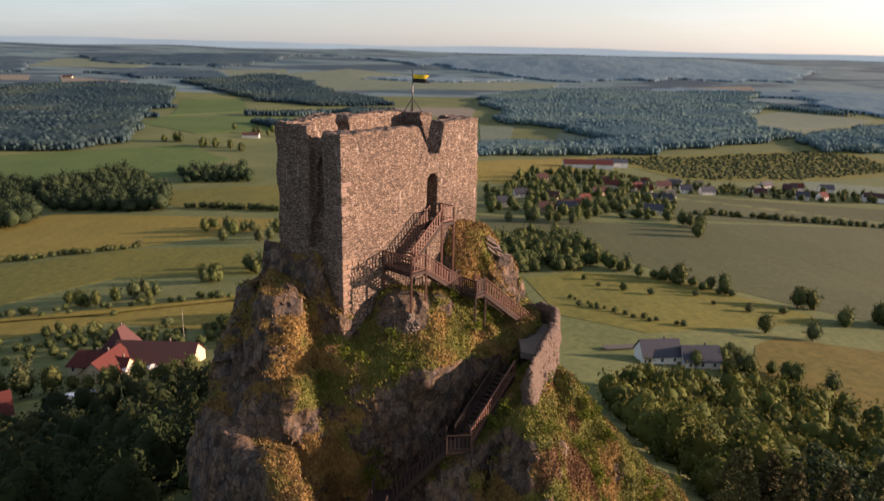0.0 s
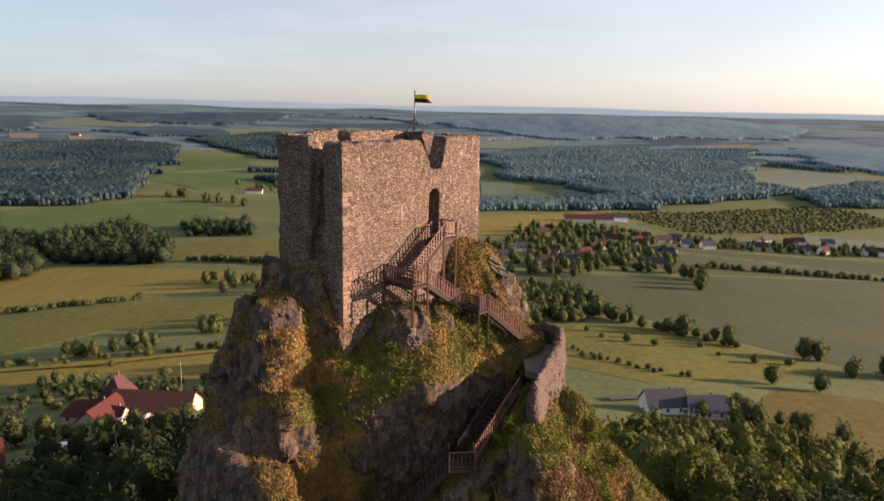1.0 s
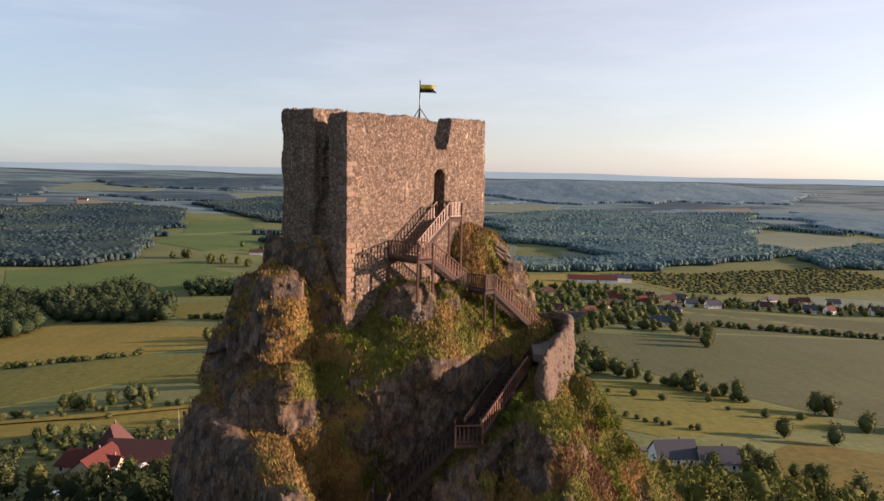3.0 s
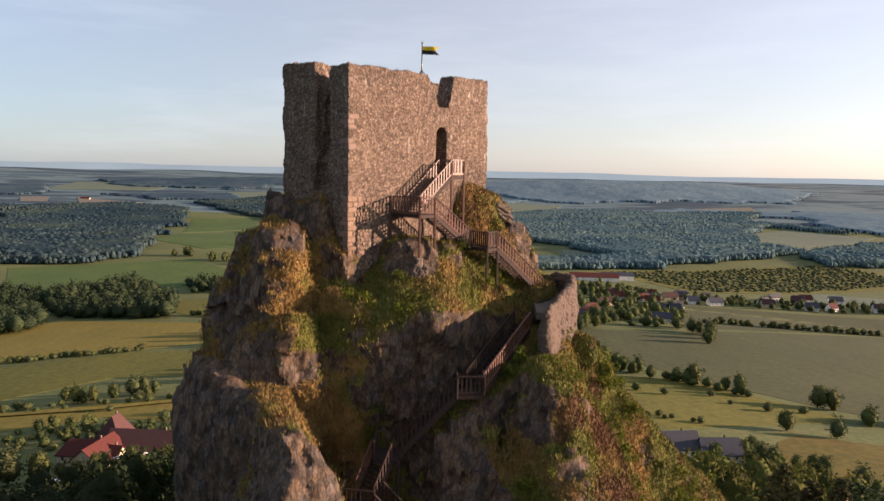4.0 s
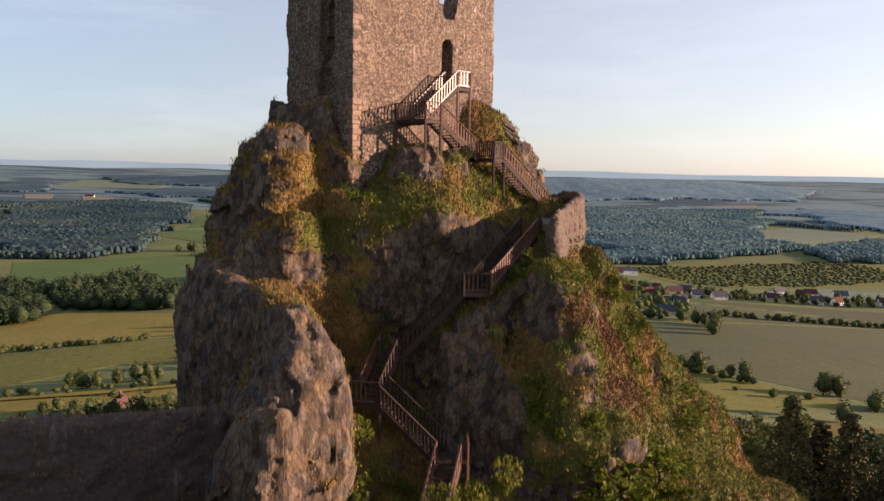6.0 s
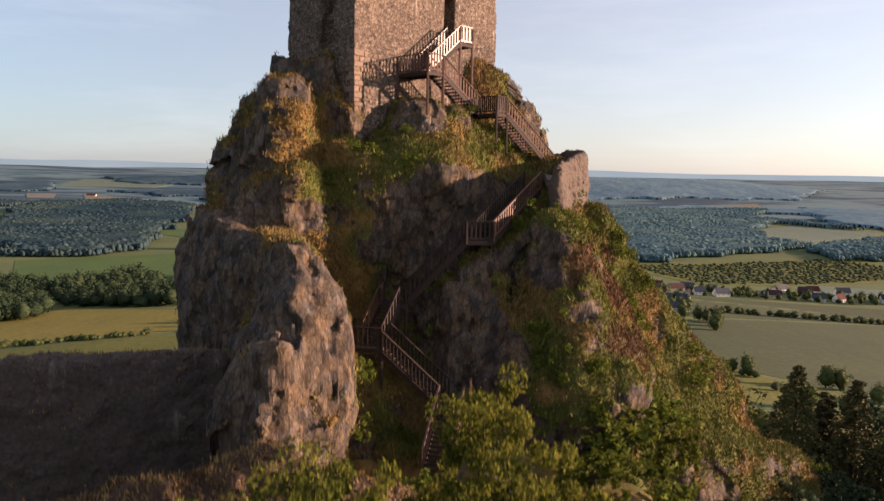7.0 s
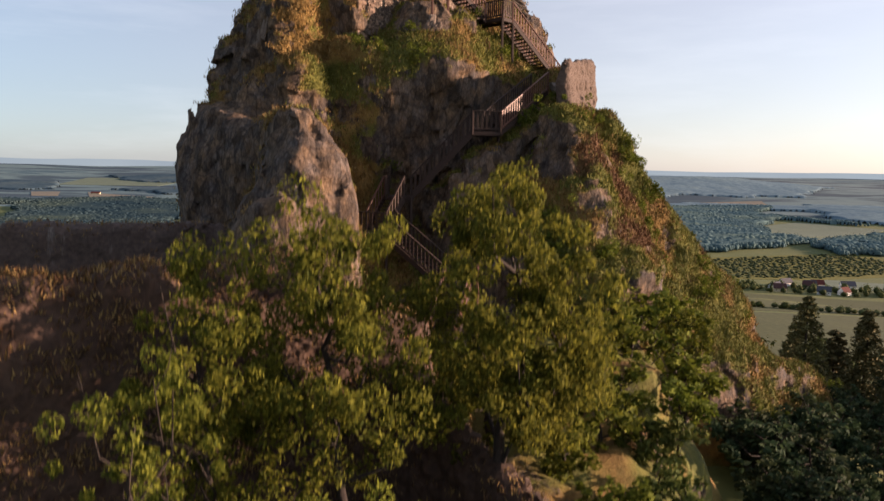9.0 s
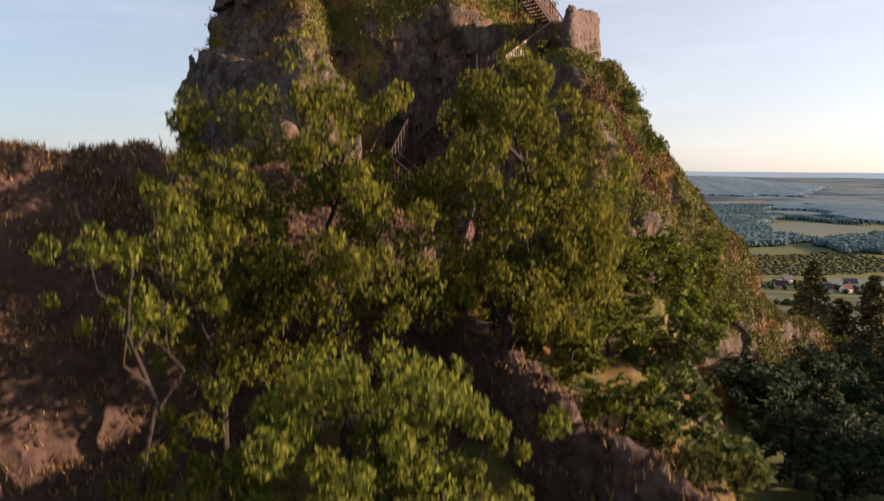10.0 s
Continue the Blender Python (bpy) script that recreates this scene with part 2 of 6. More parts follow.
def mesh_of(name, verts, faces, material, parent=None, smooth=False, label=""):
    me = bpy.data.meshes.new(name)
    verts, faces = np.asarray(verts, np.float32), np.asarray(faces, np.int32)
    k = faces.shape[1]
    me.vertices.add(len(verts))
    me.vertices.foreach_set("co", verts.ravel())
    me.loops.add(faces.size)
    me.loops.foreach_set("vertex_index", faces.ravel())
    me.polygons.add(len(faces))
    me.polygons.foreach_set("loop_start", np.arange(0, faces.size, k, dtype=np.int32))
    me.polygons.foreach_set("loop_total", np.full(len(faces), k, np.int32))
    me.polygons.foreach_set("use_smooth", np.full(len(faces), smooth))
    me.update(calc_edges=True)
    me.materials.append(material)
    ob = new(name, me)
    ob.parent = parent
    if label:
        ob["label"] = label
    return ob


def thing(name, label, category, group="", at=(0, 0, 0)):
    ob = new(name)
    ob.empty_display_size = 0.2
    ob.location = at
    return tagged(ob, label, category, group)


def beam(bm, a, b, w, h, up=(0, 0, 1)):
    """A squared timber from a to b, w wide and h high, with eased edges."""
    a, b, up = Vector(a), Vector(b), Vector(up)
    y = (b - a).normalized()
    x = y.cross(up)
    x = x.normalized() if x.length > 1e-4 else Vector((1, 0, 0))
    z = x.cross(y)
    m = Matrix((x, y, z)).transposed().to_4x4()
    m.translation = (a + b) / 2
    r = bmesh.ops.create_cube(bm, size=1, matrix=m @ Matrix.Diagonal((w, (b - a).length, h, 1)))
    edges = list({e for v in r["verts"] for e in v.link_edges})
    bmesh.ops.bevel(bm, geom=edges, offset=min(w, h) * 0.12, segments=1, affect="EDGES")


def vnoise(p, seed=0):
    """Smooth value noise in -1..1 at points p (n, 3)."""
    i = np.floor(p).astype(np.int64)
    f = p - i
    f = f * f * (3 - 2 * f)
    out = np.zeros(len(p))
    for dx in (0, 1):
        for dy in (0, 1):
            for dz in (0, 1):
                n = (i[:, 0] + dx) * 73856093 ^ (i[:, 1] + dy) * 19349663 ^ (i[:, 2] + dz) * 83492791 ^ seed * 2654435761
                n = (n ^ (n >> 13)) * 1274126177 & 0x7FFFFFFF
                n = (n ^ (n >> 16)) & 0xFFFF
                w = (f[:, 0] if dx else 1 - f[:, 0]) * (f[:, 1] if dy else 1 - f[:, 1]) * (f[:, 2] if dz else 1 - f[:, 2])
                out += w * (n / 32767.5 - 1)
    return out


def fbm(p, octaves, seed=0):
    return sum(vnoise(p * 2 ** k + 17.3 * k, seed + k) * 0.5 ** k for k in range(octaves))


def cells(p, seed=0):
    """Distance to the nearest and second nearest scattered point, and the nearest one's number."""
    i = np.floor(p).astype(np.int64)
    f1, f2, who = np.full(len(p), 9.0), np.full(len(p), 9.0), np.zeros(len(p))
    for dx in (-1, 0, 1):
        for dy in (-1, 0, 1):
            for dz in (-1, 0, 1):
                c = i + (dx, dy, dz)
                n = c[:, 0] * 73856093 ^ c[:, 1] * 19349663 ^ c[:, 2] * 83492791 ^ (seed + 1) * 2654435761
                n = (n ^ (n >> 13)) * 1274126177 & 0x7FFFFFFF
                n = n ^ (n >> 15)
                off = np.stack([(n & 255) / 255, (n >> 8 & 255) / 255, (n >> 16 & 255) / 255], 1)
                d = np.linalg.norm(c + 0.1 + 0.8 * off - p, axis=1)
                near = d < f1
                f2 = np.where(near, f1, np.minimum(f2, d))
                who = np.where(near, (n & 1023) / 1023, who)
                f1 = np.where(near, d, f1)
    return f1, f2, who


def facets(p, seed=0):
    """Broken faces: each scattered cell is a plane of its own tilt. Gives the height of the face, and the distance to the joint."""
    i = np.floor(p).astype(np.int64)
    f1, f2, lift = np.full(len(p), 9.0), np.full(len(p), 9.0), np.zeros(len(p))
    for dx in (-1, 0, 1):
        for dy in (-1, 0, 1):
            for dz in (-1, 0, 1):
                c = i + (dx, dy, dz)
                n = c[:, 0] * 73856093 ^ c[:, 1] * 19349663 ^ c[:, 2] * 83492791 ^ (seed + 1) * 2654435761
                n = (n ^ (n >> 13)) * 1274126177 & 0x7FFFFFFF
                n = n ^ (n >> 15)
                off = np.stack([(n & 255) / 255, (n >> 8 & 255) / 255, (n >> 16 & 255) / 255], 1)
                to = p - (c + 0.1 + 0.8 * off)
                d = np.linalg.norm(to, axis=1)
                m = n * 48271 & 0x7FFFFFFF
                tilt = np.stack([(m >> 4 & 255) / 127.5 - 1, (m >> 12 & 255) / 127.5 - 1, (m >> 20 & 255) / 127.5 - 1], 1)
                near = d < f1
                f2 = np.where(near, f1, np.minimum(f2, d))
                lift = np.where(near, (to * tilt).sum(1) + ((n & 1023) / 1023 - 0.5), lift)
                f1 = np.where(near, d, f1)
    return lift, f2 - f1


def skin(field, lo, hi, h, detail, band):
    """Surface net of field(points) < 0 in the box lo..hi with cells of h; detail(points) is added within band of the surface."""
    n = [int((b - a) / h) + 1 for a, b in zip(lo, hi)]
    ax = [a + h * np.arange(k) for a, k in zip(lo, n)]
    f = np.empty(n, np.float32)
    for k, x in enumerate(ax[0]):
        yy, zz = np.meshgrid(ax[1], ax[2], indexing="ij")
        f[k] = field(np.stack([np.full(yy.size, x), yy.ravel(), zz.ravel()], 1)).reshape(yy.shape)
    near = np.argwhere(np.abs(f) < band)
    if len(near):
        for c in np.array_split(near, max(1, len(near) // 400000)):
            f[c[:, 0], c[:, 1], c[:, 2]] += detail(np.array(lo) + c * h)
    s = f < 0
    k = [m - 1 for m in n]
    tot = np.zeros((*k, 3), np.float32)
    cnt = np.zeros(k, np.float32)
    for axis in range(3):
        sl = [slice(None)] * 3
        sl2 = [slice(None)] * 3
        sl[axis], sl2[axis] = slice(0, -1), slice(1, None)
        a, b = f[tuple(sl)], f[tuple(sl2)]
        cross = (a < 0) != (b < 0)
        t = np.where(cross, a / np.where(a == b, 1, a - b), 0)
        o = [q for q in range(3) if q != axis]
        for d0 in (0, 1):
            for d1 in (0, 1):
                idx = [slice(None)] * 3
                idx[o[0]], idx[o[1]] = slice(d0, k[o[0]] + d0), slice(d1, k[o[1]] + d1)
                cr, tt = cross[tuple(idx)], t[tuple(idx)]
                cnt += cr
                tot[..., axis] += np.where(cr, tt, 0)
                tot[..., o[0]] += cr * d0
                tot[..., o[1]] += cr * d1
    live = cnt > 0
    ids = np.full(k, -1, np.int64)
    ids[live] = np.arange(live.sum())
    verts = (np.argwhere(live) + tot[live] / cnt[live][:, None]) * h + np.array(lo)
    faces = []
    for axis in range(3):
        o = [q for q in range(3) if q != axis]
        sl = [slice(1, -1)] * 3
        sl2 = [slice(1, -1)] * 3
        sl[axis], sl2[axis] = slice(0, -1), slice(1, None)
        a, b = s[tuple(sl)], s[tuple(sl2)]
        e = np.argwhere(a != b)
        flip = a[e[:, 0], e[:, 1], e[:, 2]]
        e[:, o[0]] += 1
        e[:, o[1]] += 1
        q = []
        for d0, d1 in ((1, 1), (0, 1), (0, 0), (1, 0)):
            c = e.copy()
            c[:, o[0]] -= d0
            c[:, o[1]] -= d1
            q.append(ids[c[:, 0], c[:, 1], c[:, 2]])
        q = np.stack(q, 1)
        if axis == 1:
            flip = ~flip
        q[~flip] = q[~flip][:, ::-1]
        faces.append(q)
    return verts, np.concatenate(faces)


def smin(a, b, k):
    h = np.clip(0.5 + 0.5 * (b - a) / k, 0, 1)
    return b * (1 - h) + a * h - k * h * (1 - h)


def ridge(p, a, b, r, run, reach=99.0):
    """Signed distance, roughly, to a ridge from a to b, 2 r wide on top, whose flanks go out by run for each metre down, as far as reach."""
    a, b = np.array(a, float), np.array(b, float)
    ab = b[:2] - a[:2]
    u = np.clip(((p[:, :2] - a[:2]) @ ab) / max(ab @ ab, 1e-6), 0, 1)
    d = np.hypot(p[:, 0] - a[0] - u * ab[0], p[:, 1] - a[1] - u * ab[1])
    top = a[2] + u * (b[2] - a[2])
    side = (d - r - run * np.minimum(top - p[:, 2], reach)) / math.sqrt(1 + run * run)
    return -smin(-side, -(p[:, 2] - top), 0.6)


# ---- the land ----
LAND_R = (0, 25, 60, 100, 180, 300, 420, 700, 1000, 1400, 2400, 3300, 4800)
LAND_Z = (58, 56, 40, 22, 1.5, -12, -23, -42, -47, -50, -35, -5, 74)


def land(x, y):
    x, y = np.asarray(x, float), np.asarray(y, float)
    r = np.hypot(x, y - 48)
    z = np.interp(r, LAND_R, LAND_Z)
    z = z + 70 * np.exp(-((x - 750) / 800) ** 2 - ((y - 3350) / 380) ** 2) + 40 * np.exp(-((x + 900) / 700) ** 2 - ((y - 3500) / 350) ** 2)
    p = np.stack([x.ravel() / 420, y.ravel() / 420, np.zeros(x.size)], 1)
    return z + np.clip((r - 250) / 900, 0, 1) * 9 * vnoise(p, 5).reshape(x.shape)


def ground_sheet():
    m, nt, b = surface("rough_meadow", 0.95, 0, 0.15)
    col = ramp(nt, noisy(nt, 0.012, 6, rough=0.65), [(0.3, (0.05, 0.075, 0.025)), (0.5, (0.082, 0.106, 0.036)), (0.7, (0.135, 0.142, 0.052))])
    col = blend(nt, 0.4, col, ramp(nt, noisy(nt, 0.4, 5), [(0.3, (0.03, 0.046, 0.018)), (0.7, (0.15, 0.155, 0.062))]))
    nt.links.new(col, b.inputs["Base Color"])
    ang = np.linspace(0, 2 * math.pi, 241)[:-1]
    rad = np.concatenate([np.linspace(6, 300, 60), 300 * (4850 / 300) ** np.linspace(0, 1, 75)[1:]])
    rr, aa = np.meshgrid(rad, ang, indexing="ij")
    x, y = rr * np.cos(aa), 48 + rr * np.sin(aa)
    v = np.stack([x, y, land(x, y)], -1).reshape(-1, 3)
    i, j = np.meshgrid(np.arange(len(rad) - 1), np.arange(240), indexing="ij")
    j2 = (j + 1) % 240
    q = np.stack([i * 240 + j, i * 240 + 240 + j, i * 240 + 240 + j2, i * 240 + j2], -1).reshape(-1, 4)
    # Far fields and woods, blue-grey haze painted into their tones.
    far, nt, b = surface("hazed_far_patchwork", 0.95, 0, 0.1)
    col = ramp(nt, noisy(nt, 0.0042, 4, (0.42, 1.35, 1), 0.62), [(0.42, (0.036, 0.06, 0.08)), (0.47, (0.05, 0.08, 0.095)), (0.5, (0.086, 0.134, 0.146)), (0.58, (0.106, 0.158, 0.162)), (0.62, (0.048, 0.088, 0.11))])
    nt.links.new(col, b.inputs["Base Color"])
    sheet = mesh_of("ground", v, q, m, smooth=True)
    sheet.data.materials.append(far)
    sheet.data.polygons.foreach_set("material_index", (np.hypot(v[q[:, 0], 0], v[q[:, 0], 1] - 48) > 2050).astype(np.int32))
    tagged(sheet, "rolling grassland and meadow round the castle hill", "ground", kind="structure")


ground_sheet()


def inside(x, y, poly):
    """Which of the points lie in the polygon."""
    hit = np.zeros(len(x), bool)
    for (x0, y0), (x1, y1) in zip(poly, poly[1:] + poly[:1]):
        if y0 != y1:
            hit ^= ((y0 > y) != (y1 > y)) & (x < (x1 - x0) * (y - y0) / (y1 - y0) + x0)
    return hit


def crop(name, c1, c2, c3):
    m, nt, b = surface(name, 0.95, 0, 0.12)
    col = ramp(nt, noisy(nt, 0.012, 4, rough=0.6), [(0.3, c1), (0.5, c2), (0.7, c3)])
    rows_ = ramp(nt, noisy(nt, 0.05, 3, (3.0, 0.35, 1)), [(0.3, (0.78, 0.78, 0.78)), (0.7, (1.15, 1.15, 1.15))])
    col = blend(nt, 0.8, col, rows_, "MULTIPLY")
    col = blend(nt, 0.5, col, ramp(nt, noisy(nt, 0.35, 5), [(0.3, tuple(v * 0.7 for v in c1)), (0.7, tuple(v * 1.2 for v in c3))]))
    nt.links.new(col, b.inputs["Base Color"])
    return m


GREEN = crop("green_crop", (0.042, 0.078, 0.024), (0.058, 0.098, 0.028), (0.082, 0.116, 0.03))
OLIVE = crop("olive_meadow", (0.062, 0.078, 0.018), (0.1, 0.104, 0.022), (0.135, 0.122, 0.027))
GOLD = crop("gold_meadow", (0.12, 0.108, 0.024), (0.152, 0.13, 0.027), (0.182, 0.148, 0.034))
# Ripe corn seen far off: its tan is greyed with painted haze.
TAN = crop("hazed_ripe_corn", (0.125, 0.118, 0.095), (0.148, 0.138, 0.108), (0.17, 0.155, 0.118))
SUNNY = crop("sunny_yellow_pasture", (0.05, 0.058, 0.012), (0.076, 0.071, 0.014), (0.112, 0.086, 0.022))
PALE = crop("pale_green_corn", (0.046, 0.058, 0.027), (0.056, 0.067, 0.03), (0.066, 0.075, 0.033))


# Meadow colour of the far fields with pale distance haze mixed in.
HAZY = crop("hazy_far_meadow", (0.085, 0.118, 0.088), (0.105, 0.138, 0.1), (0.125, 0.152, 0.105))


def field(material, label, *poly, lift=0.12):
    """One cultivated field: a sheet that follows the ground."""
    bm = bmesh.new()
    bm.faces.new([bm.verts.new((x, y, 0)) for x, y in poly])
    xs, ys = [p[0] for p in poly], [p[1] for p in poly]
    for axis, vals in ((0, xs), (1, ys)):
        n = 14
        for k in range(1, n):
            co, no = [0, 0, 0], [0, 0, 0]
            co[axis], no[axis] = min(vals) + (max(vals) - min(vals)) * k / n, 1
            bmesh.ops.bisect_plane(bm, geom=bm.verts[:] + bm.edges[:] + bm.faces[:], plane_co=co, plane_no=no)
    bmesh.ops.triangulate(bm, faces=bm.faces[:])
    r = math.hypot(sum(xs) / len(xs), sum(ys) / len(ys))
    rim = [e for e in bm.edges if e.is_boundary]
    low = [v for v in bmesh.ops.extrude_edge_only(bm, edges=rim)["geom"] if isinstance(v, bmesh.types.BMVert)]
    for v in bm.verts:
        v.co.z = float(land(v.co.x, v.co.y)) + lift + max(0, r - 600) / 2600
    for v in low:
        v.co.z -= 1.2 + r / 2500
    bmesh.ops.recalc_face_normals(bm, faces=bm.faces[:])
    if sum(f.calc_area() * f.normal.z for f in bm.faces) < 0:
        bmesh.ops.reverse_faces(bm, faces=bm.faces[:])
    tagged(part("field", bm, material), label, "field", "fields of the plain", "structure")


field(GREEN, "bright green crop field between tree lines", (-570, 910), (-370, 1030), (-270, 910), (-290, 790), (-320, 700), (-410, 720), (-480, 760))
field(OLIVE, "yellow-green meadow below a hedge", (-270, 700), (-150, 720), (-116, 552), (-210, 570), (-240, 610))
field(GOLD, "large golden hay meadow", (-330, 480), (-310, 560), (-124, 520), (-120, 478), (-182, 424), (-250, 390))
field(OLIVE, "olive green pasture beside a hedge", (-250, 368), (-186, 416), (-112, 414), (-90, 340), (-162, 338), (-194, 290))
field(GOLD, "strip of dry meadow above the inn", (-186, 268), (-138, 280), (-84, 302), (-72, 276), (-88, 244), (-128, 258), (-160, 240))
field(GREEN, "small far green field", (-670, 1860), (-540, 1970), (-440, 1640), (-560, 1490))
field(GREEN, "far green field between hedges", (-550, 1290), (-560, 1470), (-300, 1530), (-250, 1250), (-390, 1140))
field(TAN, "far strip of ripe corn", (-1520, 2510), (-1420, 2520), (-1310, 2310), (-1380, 2280))
field(TAN, "far ripe corn field beside a farm", (-1310, 2500), (-1000, 2330), (-1150, 2210))
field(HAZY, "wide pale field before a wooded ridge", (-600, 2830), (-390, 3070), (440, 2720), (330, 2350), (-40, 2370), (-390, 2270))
field(TAN, "narrow ripe field among far woods", (-120, 1810), (90, 1830), (70, 1630), (-100, 1590))
field(GOLD, "tan stubble field beside the village", (50, 920), (210, 1010), (170, 870), (70, 750), (10, 780))
field(PALE, "very large pale green corn field", (30, 546), (178, 524), (200, 552), (390, 592), (420, 590), (300, 380), (198, 292), (172, 308), (126, 362), (90, 440), (36, 490))
field(PALE, "pale green field before the village", (240, 730), (450, 690), (400, 604), (192, 562))
field(OLIVE, "dry golden slope with scattered bushes", (44, 340), (76, 360), (126, 354), (144, 326), (168, 298), (166, 284), (80, 250), (50, 270))
field(SUNNY, "sunlit green pasture beside the road", (118, 242), (132, 256), (180, 246), (150, 176), (118, 160), (112, 194), (102, 208))
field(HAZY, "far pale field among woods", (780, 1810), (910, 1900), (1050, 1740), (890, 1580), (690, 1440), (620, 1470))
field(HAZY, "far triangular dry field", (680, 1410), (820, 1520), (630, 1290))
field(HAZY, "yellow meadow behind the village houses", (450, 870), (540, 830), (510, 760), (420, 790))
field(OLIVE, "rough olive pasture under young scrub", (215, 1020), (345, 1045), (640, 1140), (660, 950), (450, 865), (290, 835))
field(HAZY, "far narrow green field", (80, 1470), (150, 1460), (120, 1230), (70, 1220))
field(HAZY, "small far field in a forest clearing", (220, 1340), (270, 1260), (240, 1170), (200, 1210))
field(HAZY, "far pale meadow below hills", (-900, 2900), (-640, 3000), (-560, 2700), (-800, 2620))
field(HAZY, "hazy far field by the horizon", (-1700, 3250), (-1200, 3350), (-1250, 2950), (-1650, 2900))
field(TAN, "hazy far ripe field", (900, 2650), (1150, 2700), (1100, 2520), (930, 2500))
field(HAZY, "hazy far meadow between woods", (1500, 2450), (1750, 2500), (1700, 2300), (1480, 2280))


def ribbon(name, label, material, width, *pts):
    bm = bmesh.new()
    line = []
    for (x0, y0), (x1, y1) in zip(pts, pts[1:]):
        n = max(2, int(math.hypot(x1 - x0, y1 - y0) / 8))
        line += [(x0 + (x1 - x0) * k / n, y0 + (y1 - y0) * k / n) for k in range(n)]
    line.append(pts[-1])
    prev = None
    for k, (x, y) in enumerate(line):
        a, b = line[max(0, k - 1)], line[min(len(line) - 1, k + 1)]
        d = Vector((b[0] - a[0], b[1] - a[1])).normalized() * width / 2
        pair = [bm.verts.new((x + e * -d.y, y + e * d.x, float(land(x, y)) + 0.9)) for e in (1, -1)]
        if prev:
            bm.faces.new((prev[0], prev[1], pair[1], pair[0]))
        prev = pair
    tagged(part(name, bm, material), label, "road", kind="structure")


ASPHALT = plain("worn_asphalt", (0.055, 0.055, 0.055), (0.08, 0.078, 0.072), 0.4)
ribbon("road", "grey country road past a farmhouse", ASPHALT, 3.6, (58, 226), (70, 230), (84, 238))
ribbon("road", "narrow grass track across the meadows", GOLD, 3.5, (-200, 262), (-138, 270), (-84, 290), (-40, 318))


def backdrop():
    """Hazy far hills behind the edge of the land; the haze is a painted glow."""
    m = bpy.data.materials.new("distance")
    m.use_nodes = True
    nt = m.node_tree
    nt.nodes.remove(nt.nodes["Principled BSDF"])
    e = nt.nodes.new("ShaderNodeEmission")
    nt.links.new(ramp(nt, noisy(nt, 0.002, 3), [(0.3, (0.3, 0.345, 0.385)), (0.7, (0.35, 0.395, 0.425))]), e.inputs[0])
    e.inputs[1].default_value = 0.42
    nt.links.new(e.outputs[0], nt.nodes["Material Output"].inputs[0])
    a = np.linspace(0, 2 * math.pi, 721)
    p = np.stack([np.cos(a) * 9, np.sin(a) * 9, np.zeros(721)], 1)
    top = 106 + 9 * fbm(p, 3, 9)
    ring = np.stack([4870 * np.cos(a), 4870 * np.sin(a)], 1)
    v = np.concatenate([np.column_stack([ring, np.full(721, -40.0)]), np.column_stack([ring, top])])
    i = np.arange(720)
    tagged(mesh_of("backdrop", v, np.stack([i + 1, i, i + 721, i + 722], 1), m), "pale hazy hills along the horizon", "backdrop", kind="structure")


backdrop()

# ---- leaves and trees ----
LEAF = leafy("broad_leaves", (0.036, 0.053, 0.021), (0.112, 0.13, 0.042))
LEAF_NEAR = leafy("ash_leaves", (0.046, 0.06, 0.012), (0.24, 0.242, 0.034), 0.5)
# Forest leaves with the left flank's shade put into their colour.
LEAF_SHADE = leafy("shade_painted_leaves", (0.014, 0.025, 0.011), (0.042, 0.055, 0.02))
# Forest leaves with the sunlit flank's yellow light put into their colour.
LEAF_SUN = leafy("sunlit_tone_leaves", (0.04, 0.053, 0.014), (0.122, 0.132, 0.031))
# Dark wood green, slightly blued for haze; doubles as shade below the crag.
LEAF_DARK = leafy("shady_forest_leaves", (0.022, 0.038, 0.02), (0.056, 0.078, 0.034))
# Leaves of the middle distance, lightened and blued with painted haze.
LEAF_HAZED = leafy("haze_lightened_leaves", (0.045, 0.064, 0.03), (0.1, 0.118, 0.05))
NEEDLE = leafy("spruce_needles", (0.06, 0.062, 0.026), (0.15, 0.138, 0.055), 0)


def hazed_foliage(name, dark, mid, light):
    """A wood so far off that its crowns run together: tone in wide stands and in single crowns. Its bluish haze is
    painted into the base colours.
    """
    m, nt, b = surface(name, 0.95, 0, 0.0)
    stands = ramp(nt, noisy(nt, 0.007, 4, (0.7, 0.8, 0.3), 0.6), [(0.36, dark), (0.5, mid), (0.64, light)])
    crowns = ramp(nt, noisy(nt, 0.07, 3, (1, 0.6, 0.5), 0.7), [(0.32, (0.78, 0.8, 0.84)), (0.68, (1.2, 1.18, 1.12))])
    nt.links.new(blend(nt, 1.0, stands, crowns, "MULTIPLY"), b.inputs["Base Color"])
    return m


# Blue distance haze is mixed into these four, paler on the sunward side.
FARWOOD = hazed_foliage("far_wood_hazed", (0.022, 0.041, 0.053), (0.034, 0.056, 0.063), (0.046, 0.068, 0.062))
EASTWOOD = hazed_foliage("sunward_wood_hazed", (0.058, 0.1, 0.116), (0.073, 0.116, 0.124), (0.093, 0.135, 0.122))
WESTHILL = hazed_foliage("far_hill_hazed", (0.04, 0.068, 0.092), (0.05, 0.08, 0.102), (0.064, 0.092, 0.106))
FARHILL = hazed_foliage("farthest_wood_hazed", (0.108, 0.162, 0.198), (0.12, 0.175, 0.21), (0.135, 0.19, 0.212))
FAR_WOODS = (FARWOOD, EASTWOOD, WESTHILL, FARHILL)
